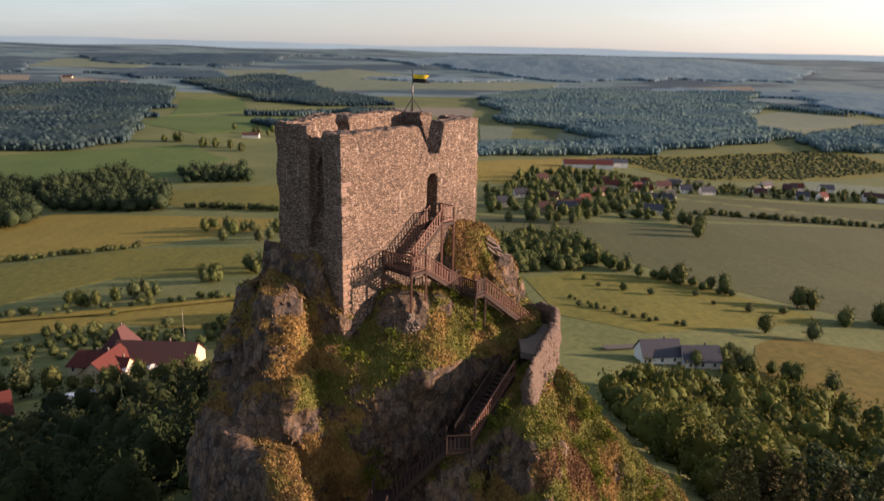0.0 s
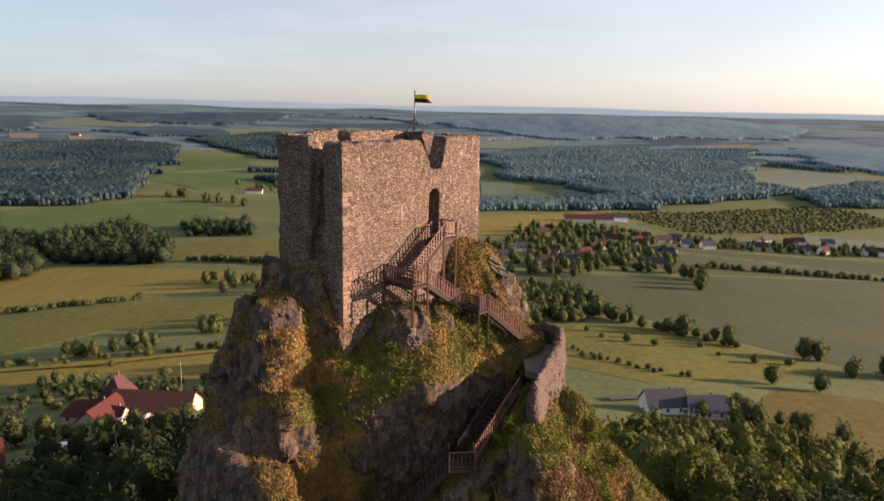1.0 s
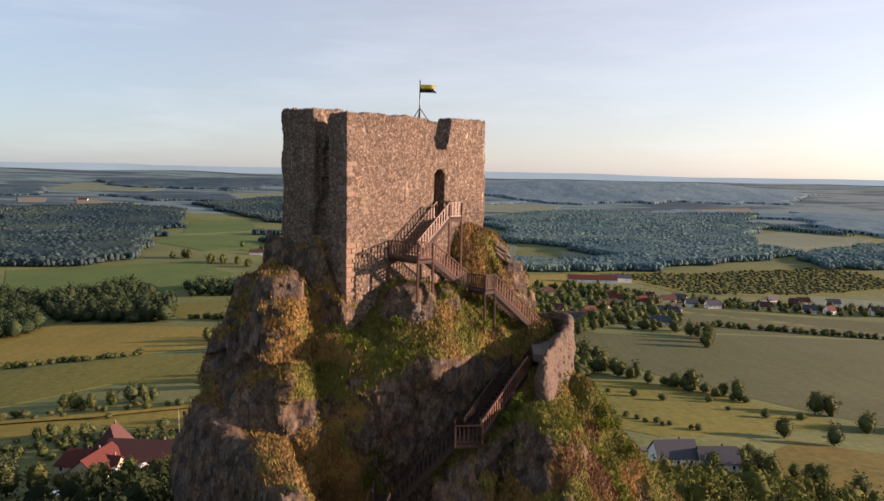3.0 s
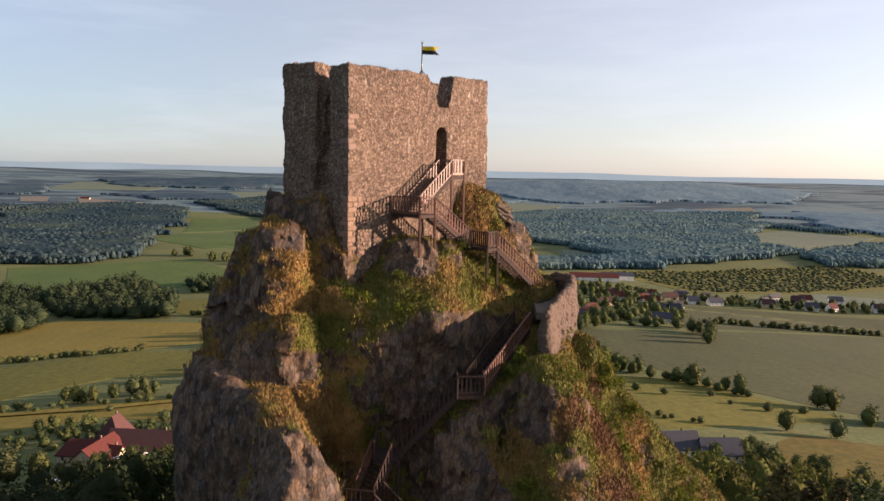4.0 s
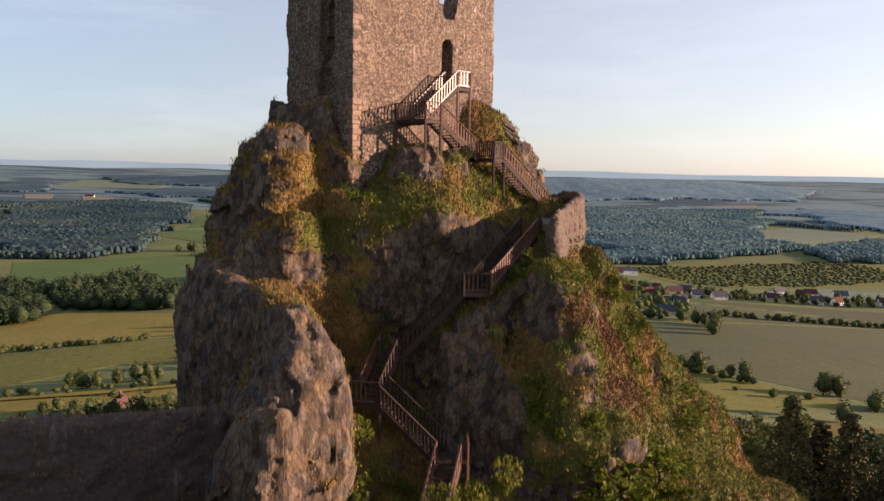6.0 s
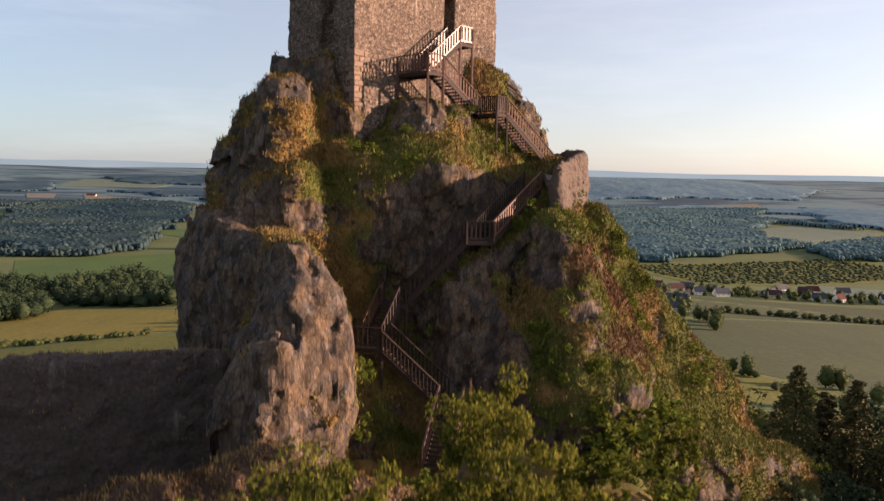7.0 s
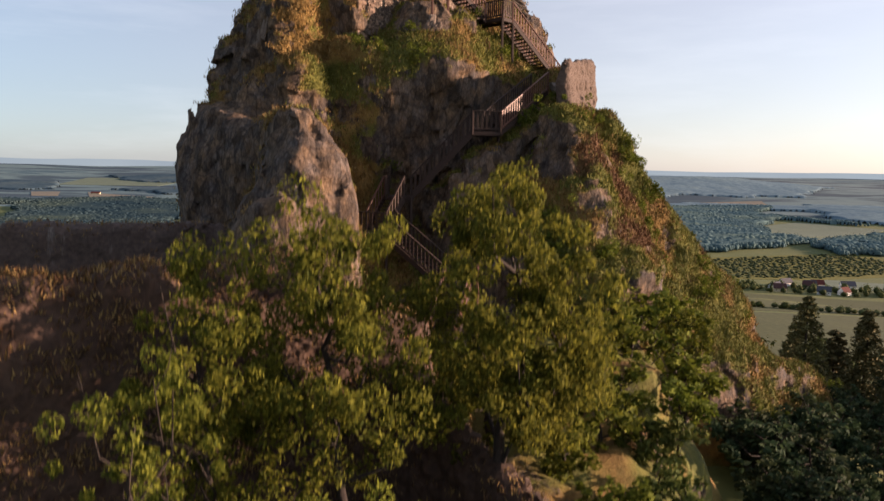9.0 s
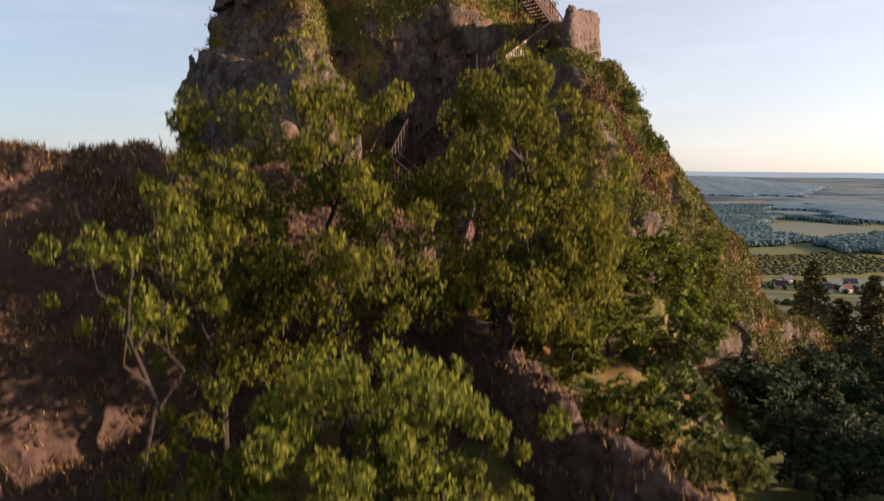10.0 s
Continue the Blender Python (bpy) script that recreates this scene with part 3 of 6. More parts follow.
BARK = plain("grey_bark", (0.014, 0.011, 0.009), (0.032, 0.024, 0.019), 3, relief=0.03, stretch=(1, 1, 0.3))


def leaves(rng, centres, radii, per, size, flat=0.35):
    """Small four-cornered leaves scattered through round clumps."""
    n = len(centres) * per
    d = rng.normal(size=(n, 3))
    d /= np.linalg.norm(d, axis=1)[:, None]
    c = np.repeat(centres, per, 0) + d * (np.repeat(radii, per) * rng.uniform(0.35, 1, n) ** 0.5)[:, None]
    u = rng.normal(size=(n, 3))
    u[:, 2] *= flat
    u /= np.linalg.norm(u, axis=1)[:, None]
    w = np.cross(u, d + 0.6 * rng.normal(size=(n, 3)))
    w /= np.linalg.norm(w, axis=1)[:, None] + 1e-6
    s = (size * rng.uniform(0.6, 1.4, n))[:, None]
    droop = np.array((0, 0, -0.25)) * s
    v = np.stack([c - u * s, c + w * s * 0.45, c + u * s + droop, c - w * s * 0.45], 1).reshape(-1, 3)
    return v, np.arange(4 * n).reshape(-1, 4)


def tube(path, radii, sides=7):
    """A tapered limb along a path: vertices and faces."""
    path = np.asarray(path, float)
    v, q = [], []
    for k, (p, r) in enumerate(zip(path, radii)):
        t = path[min(k + 1, len(path) - 1)] - path[max(k - 1, 0)]
        t /= np.linalg.norm(t)
        x = np.cross(t, (0.3, 0.9, 0.2))
        x /= np.linalg.norm(x)
        y = np.cross(t, x)
        a = np.arange(sides) * 2 * math.pi / sides
        v.append(p + r * (np.cos(a)[:, None] * x + np.sin(a)[:, None] * y))
    v = np.concatenate(v)
    for k in range(len(path) - 1):
        for j in range(sides):
            q.append((k * sides + j, k * sides + (j + 1) % sides, (k + 1) * sides + (j + 1) % sides, (k + 1) * sides + j))
    return v, np.array(q)


def joined(bits):
    vs, qs, n = [], [], 0
    for v, q in bits:
        vs.append(v)
        qs.append(q + n)
        n += len(v)
    return np.concatenate(vs), np.concatenate(qs)


def grown_tree(seed, height, spread, label, leaf, clumps, per, size, at, lean=(0, 0), fork=0.3, thick=0.03, category="tree", group="", limbs=6, low=0.25, core=0.0):
    """A broadleaf tree: tapered trunk, forking limbs, and leaves in clumps on their ends."""
    rng = np.random.default_rng(seed)
    tree = thing(category, label, category, group, at)
    top = np.array((lean[0], lean[1], height * 0.75))
    trunk = [top * u + np.array((*rng.normal(0, 0.02 * height, 2) * (u > 0), 0)) for u in np.linspace(0, 1, 6)]
    trunk[0][2] -= 0.6
    r0 = height * thick
    mesh_of("trunk", *tube(trunk, r0 * np.linspace(1.15, 0.3, 6), 9), BARK, tree, True)
    ends = []
    for k in range(limbs):
        u = fork + (0.95 - fork) * k / (limbs - 1)
        base = np.array([np.interp(u, np.linspace(0, 1, 6), [p[i] for p in trunk]) for i in range(3)])
        a = k * 2.4 + rng.uniform(-0.4, 0.4)
        reach = spread * (1 - 0.45 * u) * rng.uniform(0.75, 1.1)
        tip = base + np.array((math.cos(a) * reach, math.sin(a) * reach, height * rng.uniform(0.12, 0.3)))
        mid = (base + tip) / 2 + np.array((0, 0, -0.06 * height)) + rng.normal(0, 0.03 * height, 3)
        bits = [tube([base, mid, tip], (r0 * 0.42, r0 * 0.26, r0 * 0.08))]
        ends += [tip, (mid + tip) / 2]
        for _ in range(2 if core else 4):
            s = mid + (tip - mid) * rng.uniform(0, 0.8)
            e = s + rng.normal(0, 0.28 * spread, 3) + np.array((0, 0, 0.12 * spread))
            bits.append(tube([s, (s + e) / 2 + rng.normal(0, 0.03 * spread, 3), e], (r0 * 0.16, r0 * 0.1, r0 * 0.03), 5))
            ends.append(e)
        mesh_of("limb", *joined(bits), BARK, tree, True)
    ends = np.array(ends)
    c = ends[rng.integers(0, len(ends), clumps)] + rng.normal(0, 0.16 * spread, (clumps, 3))
    shell = rng.normal(size=(clumps // 2, 3))
    shell /= np.linalg.norm(shell, axis=1)[:, None]
    shell = shell * (spread, spread, height * 0.42) * rng.uniform(0.7, 1.0, (clumps // 2, 1)) + (lean[0] * 0.8, lean[1] * 0.8, height * 0.6)
    c = np.concatenate([c, shell[shell[:, 2] > height * low]])
    bits = [leaves(rng, c, spread * rng.uniform(0.1, 0.24, len(c)), per, size, 1.7 if leaf == LEAF_NEAR else 0.5)]
    if core:  # a dense crown: leaves all over an inner mass
        v, q = lumps(rng, spread * core, height * 0.98, 3)
        mid = np.array((0, 0, height * 0.5))
        mesh_of("inner_crown", (v - mid) * 0.84 + mid, q, leaf, tree, True)
        v = v[v[:, 2] > 0.06 * height]
        bits.append(leaves(rng, v, np.full(len(v), spread * 0.1), 2, size * 1.15, 0.8))
    mesh_of("crown", *joined(bits), leaf, tree)
    return tree


def spruce(seed, height, label, at, group=""):
    rng = np.random.default_rng(seed)
    tree = thing("tree", label, "tree", group, at)
    mesh_of("trunk", *tube([(0, 0, -0.6), (0, 0, height * 0.5), (0, 0, height)], (height * 0.022, height * 0.013, 0.02), 8), BARK, tree, True)
    c, r = [], []
    for z in np.arange(height * 0.1, height, height * 0.035):
        reach = (1 - z / height) ** 0.8 * height * 0.25 + 0.2
        for k in range(7):
            a = rng.uniform(0, 6.3)
            for u in (0.35, 0.65, 1.0):
                c.append((math.cos(a) * reach * u, math.sin(a) * reach * u, z - 0.35 * reach * u * u + 0.15))
                r.append(0.12 + reach * 0.16)
    mesh_of("crown", *leaves(rng, np.array(c), np.array(r), 14, height * 0.014, 0.3), NEEDLE, tree)
    return tree


def lumps(rng, spread, height, subdiv=2):
    """The mass of a far tree's crown: one round body broken into many small billows."""
    bm = bmesh.new()
    bmesh.ops.create_icosphere(bm, subdivisions=subdiv, radius=1)
    v = np.array([w.co for w in bm.verts])
    q = np.array([[w.index for w in f.verts] for f in bm.faces])
    bm.free()
    at = rng.uniform(0, 50, 3)
    f1, _, who = cells(v * 1.9 + at, 23)
    r = 1 + 0.3 * vnoise(v * 1.5 + at, 3) + 0.34 * (0.5 - np.minimum(f1, 0.9)) + 0.16 * (who - 0.5) + 0.16 * vnoise(v * 5 + at, 4)
    v = v * r[:, None]
    taper = 1 - 0.22 * np.maximum(v[:, 2], 0) - 0.1 * np.maximum(-v[:, 2], 0)
    return np.stack([v[:, 0] * spread * taper, v[:, 1] * spread * taper, height * (0.5 + 0.5 * v[:, 2])], 1), q


def woodland(name, label, material, x, y, size, seed, subdiv=2, kinds=6, sprays=0, wide=1.0, tops=False):
    """Many trees as one mass: crowns at (x, y), each a varied copy of a few forms, with sprays of leaves."""
    rng = np.random.default_rng(seed)
    forms = [lumps(rng, 0.46, 1.0, subdiv) for _ in range(kinds)]
    if tops:  # the lower halves lie hidden in the canopy
        forms = [(v, q[v[q][:, :, 2].mean(1) > 0.6]) for v, q in forms]
    extra = []
    for f in forms:
        if sprays:
            pick = f[0][rng.permutation(np.repeat(np.arange(len(f[0])), 2))[:sprays]]
            extra.append(leaves(rng, pick, np.full(len(pick), 0.06), 1, 0.075, 0.8))
    if sprays:
        forms = [((v - (0, 0, 0.5)) * 0.8 + (0, 0, 0.46), q) for v, q in forms]
    z = land(x, y)
    which = rng.integers(0, kinds, len(x))
    vs, qs, vl, ql, off, offl = [], [], [], [], 0, 0
    for k in range(kinds):
        idx = np.where(which == k)[0]
        a = rng.uniform(0, 6.28, len(idx))
        h = size * (rng.uniform(0.75, 1.12, len(idx)) if tops else rng.uniform(0.5, 1.3, len(idx)))
        wd = wide * size * rng.uniform(0.75, 1.2, len(idx))
        for src, vv, qq, leafy_ in ((forms[k], vs, qs, False), (extra[k] if sprays else None, vl, ql, True)):
            if src is None:
                continue
            v, q = src
            px = v[None, :, 0] * np.cos(a)[:, None] - v[None, :, 1] * np.sin(a)[:, None]
            py = v[None, :, 0] * np.sin(a)[:, None] + v[None, :, 1] * np.cos(a)[:, None]
            w = np.stack([px * wd[:, None] + x[idx, None], py * wd[:, None] + y[idx, None], v[None, :, 2] * h[:, None] + z[idx, None]], -1)
            base = offl if leafy_ else off
            vv.append(w.reshape(-1, 3))
            qq.append((q[None] + base + (np.arange(len(idx)) * len(v))[:, None, None]).reshape(-1, q.shape[1]))
            if leafy_:
                offl += len(idx) * len(v)
            else:
                off += len(idx) * len(v)
    if not off:
        return
    tagged(mesh_of(name, np.concatenate(vs), np.concatenate(qs), material, smooth=True), label, "wood", kind="stuff")
    if sprays:
        tagged(mesh_of("foliage", np.concatenate(vl), np.concatenate(ql), material), "leafy sprays over the crowns of the wood", "foliage", kind="stuff")


def scatter(rng, poly, gap):
    """Points in a polygon, about gap apart."""
    xs, ys = [p[0] for p in poly], [p[1] for p in poly]
    gx, gy = np.meshgrid(np.arange(min(xs), max(xs), gap), np.arange(min(ys), max(ys), gap))
    x, y = gx.ravel() + rng.uniform(-0.5, 0.5, gx.size) * gap, gy.ravel() + rng.uniform(-0.5, 0.5, gx.size) * gap
    k = inside(x, y, list(poly))
    return x[k], y[k]


def canopy(label, material, poly, high, cell, rough, skirt=True):
    """A closed far wood: its uneven canopy over the ground, falling to the ground at the edge."""
    xs, ys = [p[0] for p in poly], [p[1] for p in poly]
    gx, gy = np.arange(min(xs) - 2 * cell, max(xs) + 2 * cell, cell), np.arange(min(ys) - 2 * cell, max(ys) + 2 * cell, cell)
    rng = np.random.default_rng(len(gx) + 7 * len(gy))
    x, y = np.meshgrid(gx, gy, indexing="ij")
    x, y = x + rng.uniform(-0.35, 0.35, x.shape) * cell, y + rng.uniform(-0.35, 0.35, x.shape) * cell
    inn = inside(x.ravel(), y.ravel(), list(poly)).reshape(x.shape)
    keep_ = inn.copy()
    for ax in (0, 1):
        for sh in (1, -1):
            keep_ |= np.roll(inn, sh, ax) & skirt
    p = np.stack([x.ravel(), y.ravel(), np.zeros(x.size)], 1)
    rise = high * (0.95 + 0.18 * vnoise(p / 70, 4) + 0.08 * vnoise(p / 26, 6)) + rough * vnoise(p / 9, 13) + 0.6 * rough * rng.uniform(-1, 1, x.size)
    z = land(x, y) + np.where(inn, rise.reshape(x.shape), -0.5)
    ids = np.full(x.shape, -1)
    ids[keep_] = np.arange(keep_.sum())
    q = np.stack([ids[:-1, :-1], ids[1:, :-1], ids[1:, 1:], ids[:-1, 1:]], -1).reshape(-1, 4)
    q = q[(q >= 0).all(1)]
    tagged(mesh_of("wood", np.stack([x, y, z], -1)[keep_], q, material, smooth=True), label, "wood", kind="stuff")


def ragged(poly, step, amp):
    """The polygon with its edges broken into uneven bays."""
    out = []
    for (x0, y0), (x1, y1) in zip(poly, poly[1:] + poly[:1]):
        n = max(1, int(math.hypot(x1 - x0, y1 - y0) / step))
        out += [(x0 + (x1 - x0) * k / n, y0 + (y1 - y0) * k / n) for k in range(n)]
    p = np.array([(x / (step * 1.7), y / (step * 1.7), 0) for x, y in out])
    dx, dy = fbm(p, 2, 71) * amp, fbm(p, 2, 72) * amp
    return [(x + float(a), y + float(b)) for (x, y), a, b in zip(out, dx, dy)]


def wood(label, material, gap, size, *poly, sprays=0, wide=1.0):
    rng = np.random.default_rng(int(abs(poly[0][0]) + abs(poly[0][1])))
    if material in FAR_WOODS:
        poly = ragged(list(poly), 45, 38)
        if gap > 10:
            canopy(label, material, ragged(poly, 20, 14), size * 0.45, 8.0, 0.3)
            return
        mid = np.mean(poly, 0)
        far = np.linalg.norm(np.array(poly) - mid, axis=1).mean()
        inner = [tuple(mid + (np.array(c) - mid) * (1 - 9 / far)) for c in poly]
        canopy(label, material, inner, size * 0.8, 5.0, 0.22)
        def far_in(x, y, d):
            """Which points lie deeper than d in the wood."""
            hit = np.ones(len(x), bool)
            for dx, dy in ((d, 0), (-d, 0), (0, d), (0, -d)):
                hit &= inside(x + dx, y + dy, poly)
            return hit

        x, y = scatter(rng, poly, 10.5)
        deep = far_in(x, y, 12)
        woodland("wood", "crowns of the trees of a far wood", material, x[deep], y[deep], size * 0.93, 17, 1, wide=1.4, tops=True)
        x, y = scatter(rng, poly, 5.0)
        edge = ~far_in(x, y, 14)
        woodland("wood", "trees along the edge of a far wood", material, x[edge], y[edge], size * 0.88, 18, 1, sprays=40, wide=0.9)
        return
    poly = ragged(list(poly), 14, 7)
    x, y = scatter(rng, poly, gap)
    woodland("wood", label, material, x, y, size, int(abs(poly[1][0])), sprays=sprays, wide=wide)


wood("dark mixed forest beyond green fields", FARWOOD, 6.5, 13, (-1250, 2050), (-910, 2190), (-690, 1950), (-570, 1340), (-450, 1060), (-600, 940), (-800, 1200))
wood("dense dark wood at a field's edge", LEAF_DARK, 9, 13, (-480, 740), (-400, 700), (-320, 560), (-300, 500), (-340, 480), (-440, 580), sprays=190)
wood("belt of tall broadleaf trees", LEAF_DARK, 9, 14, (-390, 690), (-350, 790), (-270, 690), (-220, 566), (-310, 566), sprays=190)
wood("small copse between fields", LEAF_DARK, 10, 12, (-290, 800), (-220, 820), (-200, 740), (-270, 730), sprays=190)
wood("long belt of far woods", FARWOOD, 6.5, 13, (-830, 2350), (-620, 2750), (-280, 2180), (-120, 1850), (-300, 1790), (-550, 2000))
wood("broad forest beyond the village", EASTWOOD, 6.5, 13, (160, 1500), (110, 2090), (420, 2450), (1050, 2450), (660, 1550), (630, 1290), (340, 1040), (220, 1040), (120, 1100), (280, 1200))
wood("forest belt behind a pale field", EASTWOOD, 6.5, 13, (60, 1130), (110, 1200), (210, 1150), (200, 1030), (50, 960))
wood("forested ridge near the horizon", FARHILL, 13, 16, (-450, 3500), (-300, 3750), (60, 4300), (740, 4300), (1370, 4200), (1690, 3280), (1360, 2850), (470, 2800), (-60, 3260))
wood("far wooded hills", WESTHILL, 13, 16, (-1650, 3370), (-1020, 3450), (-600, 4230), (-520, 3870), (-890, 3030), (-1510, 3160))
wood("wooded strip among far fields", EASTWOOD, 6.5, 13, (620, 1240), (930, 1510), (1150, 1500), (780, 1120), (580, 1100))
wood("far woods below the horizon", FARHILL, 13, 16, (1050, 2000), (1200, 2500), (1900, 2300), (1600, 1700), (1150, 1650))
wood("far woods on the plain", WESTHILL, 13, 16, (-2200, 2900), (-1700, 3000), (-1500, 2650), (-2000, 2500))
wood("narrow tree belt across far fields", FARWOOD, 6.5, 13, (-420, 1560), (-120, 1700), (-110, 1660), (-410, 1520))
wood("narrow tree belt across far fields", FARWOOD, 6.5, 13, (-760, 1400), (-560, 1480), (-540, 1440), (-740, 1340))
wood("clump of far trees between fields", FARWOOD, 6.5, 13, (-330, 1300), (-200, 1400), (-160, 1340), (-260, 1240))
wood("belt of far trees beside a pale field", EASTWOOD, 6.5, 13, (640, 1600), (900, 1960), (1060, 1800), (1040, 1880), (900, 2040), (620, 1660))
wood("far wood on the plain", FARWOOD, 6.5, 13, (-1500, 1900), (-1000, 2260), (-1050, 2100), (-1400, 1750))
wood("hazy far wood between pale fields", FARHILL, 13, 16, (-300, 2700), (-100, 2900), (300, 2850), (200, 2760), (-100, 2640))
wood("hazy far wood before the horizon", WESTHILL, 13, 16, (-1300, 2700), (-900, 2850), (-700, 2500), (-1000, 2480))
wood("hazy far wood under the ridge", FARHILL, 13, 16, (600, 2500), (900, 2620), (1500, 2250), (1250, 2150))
wood("young orchard-like scrub beyond the houses", LEAF_HAZED, 8, 2.4, (230, 1010), (340, 1030), (620, 1120), (640, 960), (450, 880), (300, 850), wide=2.4)
wood("garden trees among village houses", LEAF, 15, 10, (40, 680), (110, 840), (240, 860), (230, 670), (188, 560), (100, 545), (42, 560), sprays=190)
wood("trees along the village street", LEAF, 12, 8, (250, 800), (480, 760), (460, 716), (250, 740), sprays=190)
wood("thick hedge with tall trees", LEAF, 7, 9, (36, 440), (90, 470), (100, 410), (84, 376), (60, 356), (28, 366), sprays=190)
FLANKS = (((26, 60), (40, 150), (56, 180), (76, 172), (98, 182), (112, 160), (150, 170), (150, 90), (90, 40), (44, 44)),
          ((-24, 66), (-14, 120), (-36, 176), (-60, 172), (-74, 156), (-104, 146), (-124, 154), (-150, 200), (-150, 90), (-80, 60), (-50, 40), (-30, 48)))


def hill_forest():
    """Trees on the hill's flanks: the nearest each a thing, those behind as one wood."""
    rng = np.random.default_rng(44)
    at0 = (0, 0, -200)
    models = [grown_tree(80 + k, 8.5, 3.4, ("broadleaf tree in the hill forest", "yellow-green tree in the hill forest", "shade-toned leafy tree in the hill forest")[k], (LEAF_SUN, LEAF_SUN, LEAF_SHADE)[k], 40, 8, 0.3, at0, group="trees of the hill forest", low=0.2, core=0.85, limbs=4) for k in range(3)]
    # Right flank takes the sunlit leaf colour, left flank the shaded one.
    for poly, label, s, leaf in zip(FLANKS, ("leafy forest on the castle hill's flank", "shade-toned forest below the castle rock"), (1.0, 0.9), (LEAF_SUN, LEAF_SHADE)):
        x, y = scatter(rng, ragged(list(poly), 14, 7), 5.4)
        free = np.hypot(x - 36, y - 65) > 9
        x, y = x[free], y[free]
        o = np.argsort(np.hypot(x, y - 20))
        for k in o[:60]:
            q = s * rng.uniform(0.7, 1.2)
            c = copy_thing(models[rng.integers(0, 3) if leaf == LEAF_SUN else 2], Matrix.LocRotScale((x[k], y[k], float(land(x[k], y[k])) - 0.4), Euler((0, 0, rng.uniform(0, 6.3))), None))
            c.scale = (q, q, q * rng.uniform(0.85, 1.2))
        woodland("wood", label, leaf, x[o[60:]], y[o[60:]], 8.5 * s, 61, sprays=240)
    for m in models:
        for ob in (*m.children_recursive, m):
            bpy.data.objects.remove(ob)


hill_forest()
wood("bushes round the inn", LEAF, 6, 4, (-160, 236), (-126, 250), (-88, 236), (-60, 250), (-56, 226), (-100, 218), (-150, 210), sprays=190)

# ---- the crag ----


# the crag's ridges: from, to, half width of the crest, outward run of the flanks a metre, reach downwards
SHOULDER = (
    ((-11.2, 48.2, 86.0), (-10.6, 43.7, 84.4), 0.8, 0.32, 9),
    ((-13.3, 47.2, 84.2), (-13.2, 45.2, 83.2), 0.7, 0.26, 9),
    ((-13.1, 45.6, 80.9), (-9.2, 41.8, 79.5), 1.2, 0.02, 9),
    ((-14.3, 42.0, 76.6), (-10.2, 38.6, 75.4), 0.9, 0.4, 2.2),
    ((-9.2, 38.0, 75.8), (-7.2, 32.4, 76.0), 1.0, 0.22, 6),
    ((-9.0, 35.0, 72.0), (-8.0, 30.4, 71.6), 1.3, 0.12, 9),
    ((-11.4, 47.7, 86.8), (-8.2, 45.7, 86.2), 0.4, 0.09, 9),
    ((-8.2, 45.7, 86.2), (-6.5, 44.8, 82.4), 0.15, 0.04, 9),
    ((14.0, 44.2, 62.6), (23.0, 49.0, 60.4), 2.0, 0.5, 9),
)
CLIFFS = (
    ((21.0, 50.0, 61.0), (26.5, 51.5, 54.5), 1.8, 0.45, 12),
    ((0.8, 53.0, 87.4), (3.2, 54.3, 86.8), 0.9, 0.42, 9),
    ((-2.2, 46.8, 83.4), (1.5, 49.8, 82.0), 1.2, 0.75, 3.4),
    ((-5.4, 46.0, 80.0), (4.4, 52.5, 79.9), 3.3, 0.08, 9),
    ((6.05, 41.9, 76.7), (7.5, 50.6, 78.0), 0.7, 0.55, 9),
    ((9.5, 47.8, 76.6), (20.6, 51.4, 64.4), 0.7, 0.36, 9),
    ((-2.4, 42.3, 71.3), (1.6, 40.9, 74.2), 1.1, 0.10, 9),
    ((1.6, 40.9, 74.2), (5.4, 44.8, 77.5), 1.1, 0.12, 9),
    ((0.2, 40.1, 73.4), (2.6, 40.3, 73.7), 0.8, 0.12, 9),
)
BUTTRESS = (
    ((3.4, 43.4, 70.5), (8.6, 45.2, 72.0), 2.0, 0.30, 9),
    ((10.5, 45.0, 67.5), (21.0, 50.2, 61.0), 1.8, 0.30, 12),
    ((-6.2, 40.5, 69.0), (-4.4, 38.2, 68.4), 1.4, 0.5, 5),
    ((-4.0, 46.0, 68.0), (7.0, 50.0, 68.0), 7.6, 0.34, 20),
    ((-1.0, 38.0, 65.0), (4.0, 41.0, 66.5), 3.0, 0.6, 20),
)


def crag_field(p):
    f = ridge(p, (-8.6, 48.6, 86.4), (-1, 55.8, 86.6), 2.6, 0.22)
    for a, b, r, run, reach in (*SHOULDER, *CLIFFS, *BUTTRESS):
        f = smin(f, ridge(p, a, b, r, run, reach), 0.7)
    return f


# centre and reach of the patches of growth on the crag
DRY_SPOTS = ((-6.2, 34.6, 74.9, 1.8), (-5.4, 33.8, 73.2, 1.4), (-6.6, 37.4, 75.6, 1.6), (-9.6, 38.6, 76, 1.3), (-9.4, 43.8, 83.2, 2.2), (-7.9, 44.6, 81.4, 1.6), (-10, 40.8, 79.1, 1.3), (-8.3, 40.8, 78, 1.2), (-8, 35.4, 76.3, 1.7), (-7, 40, 74.4, 1.7), (-6.4, 41, 71.6, 1.6), (-6.4, 40.5, 69.2, 1.8),
             (-5.5, 37.6, 68.4, 1.6), (0.6, 45.2, 82.4, 1.0), (-0.2, 43.8, 79.7, 1.1), (1.5, 52, 86, 1.8), (4, 53, 84, 1.6), (14.3, 48.3, 70.8, 1.7), (3.4, 39.6, 72.2, 1.4), (14.2, 46, 67, 1.4))
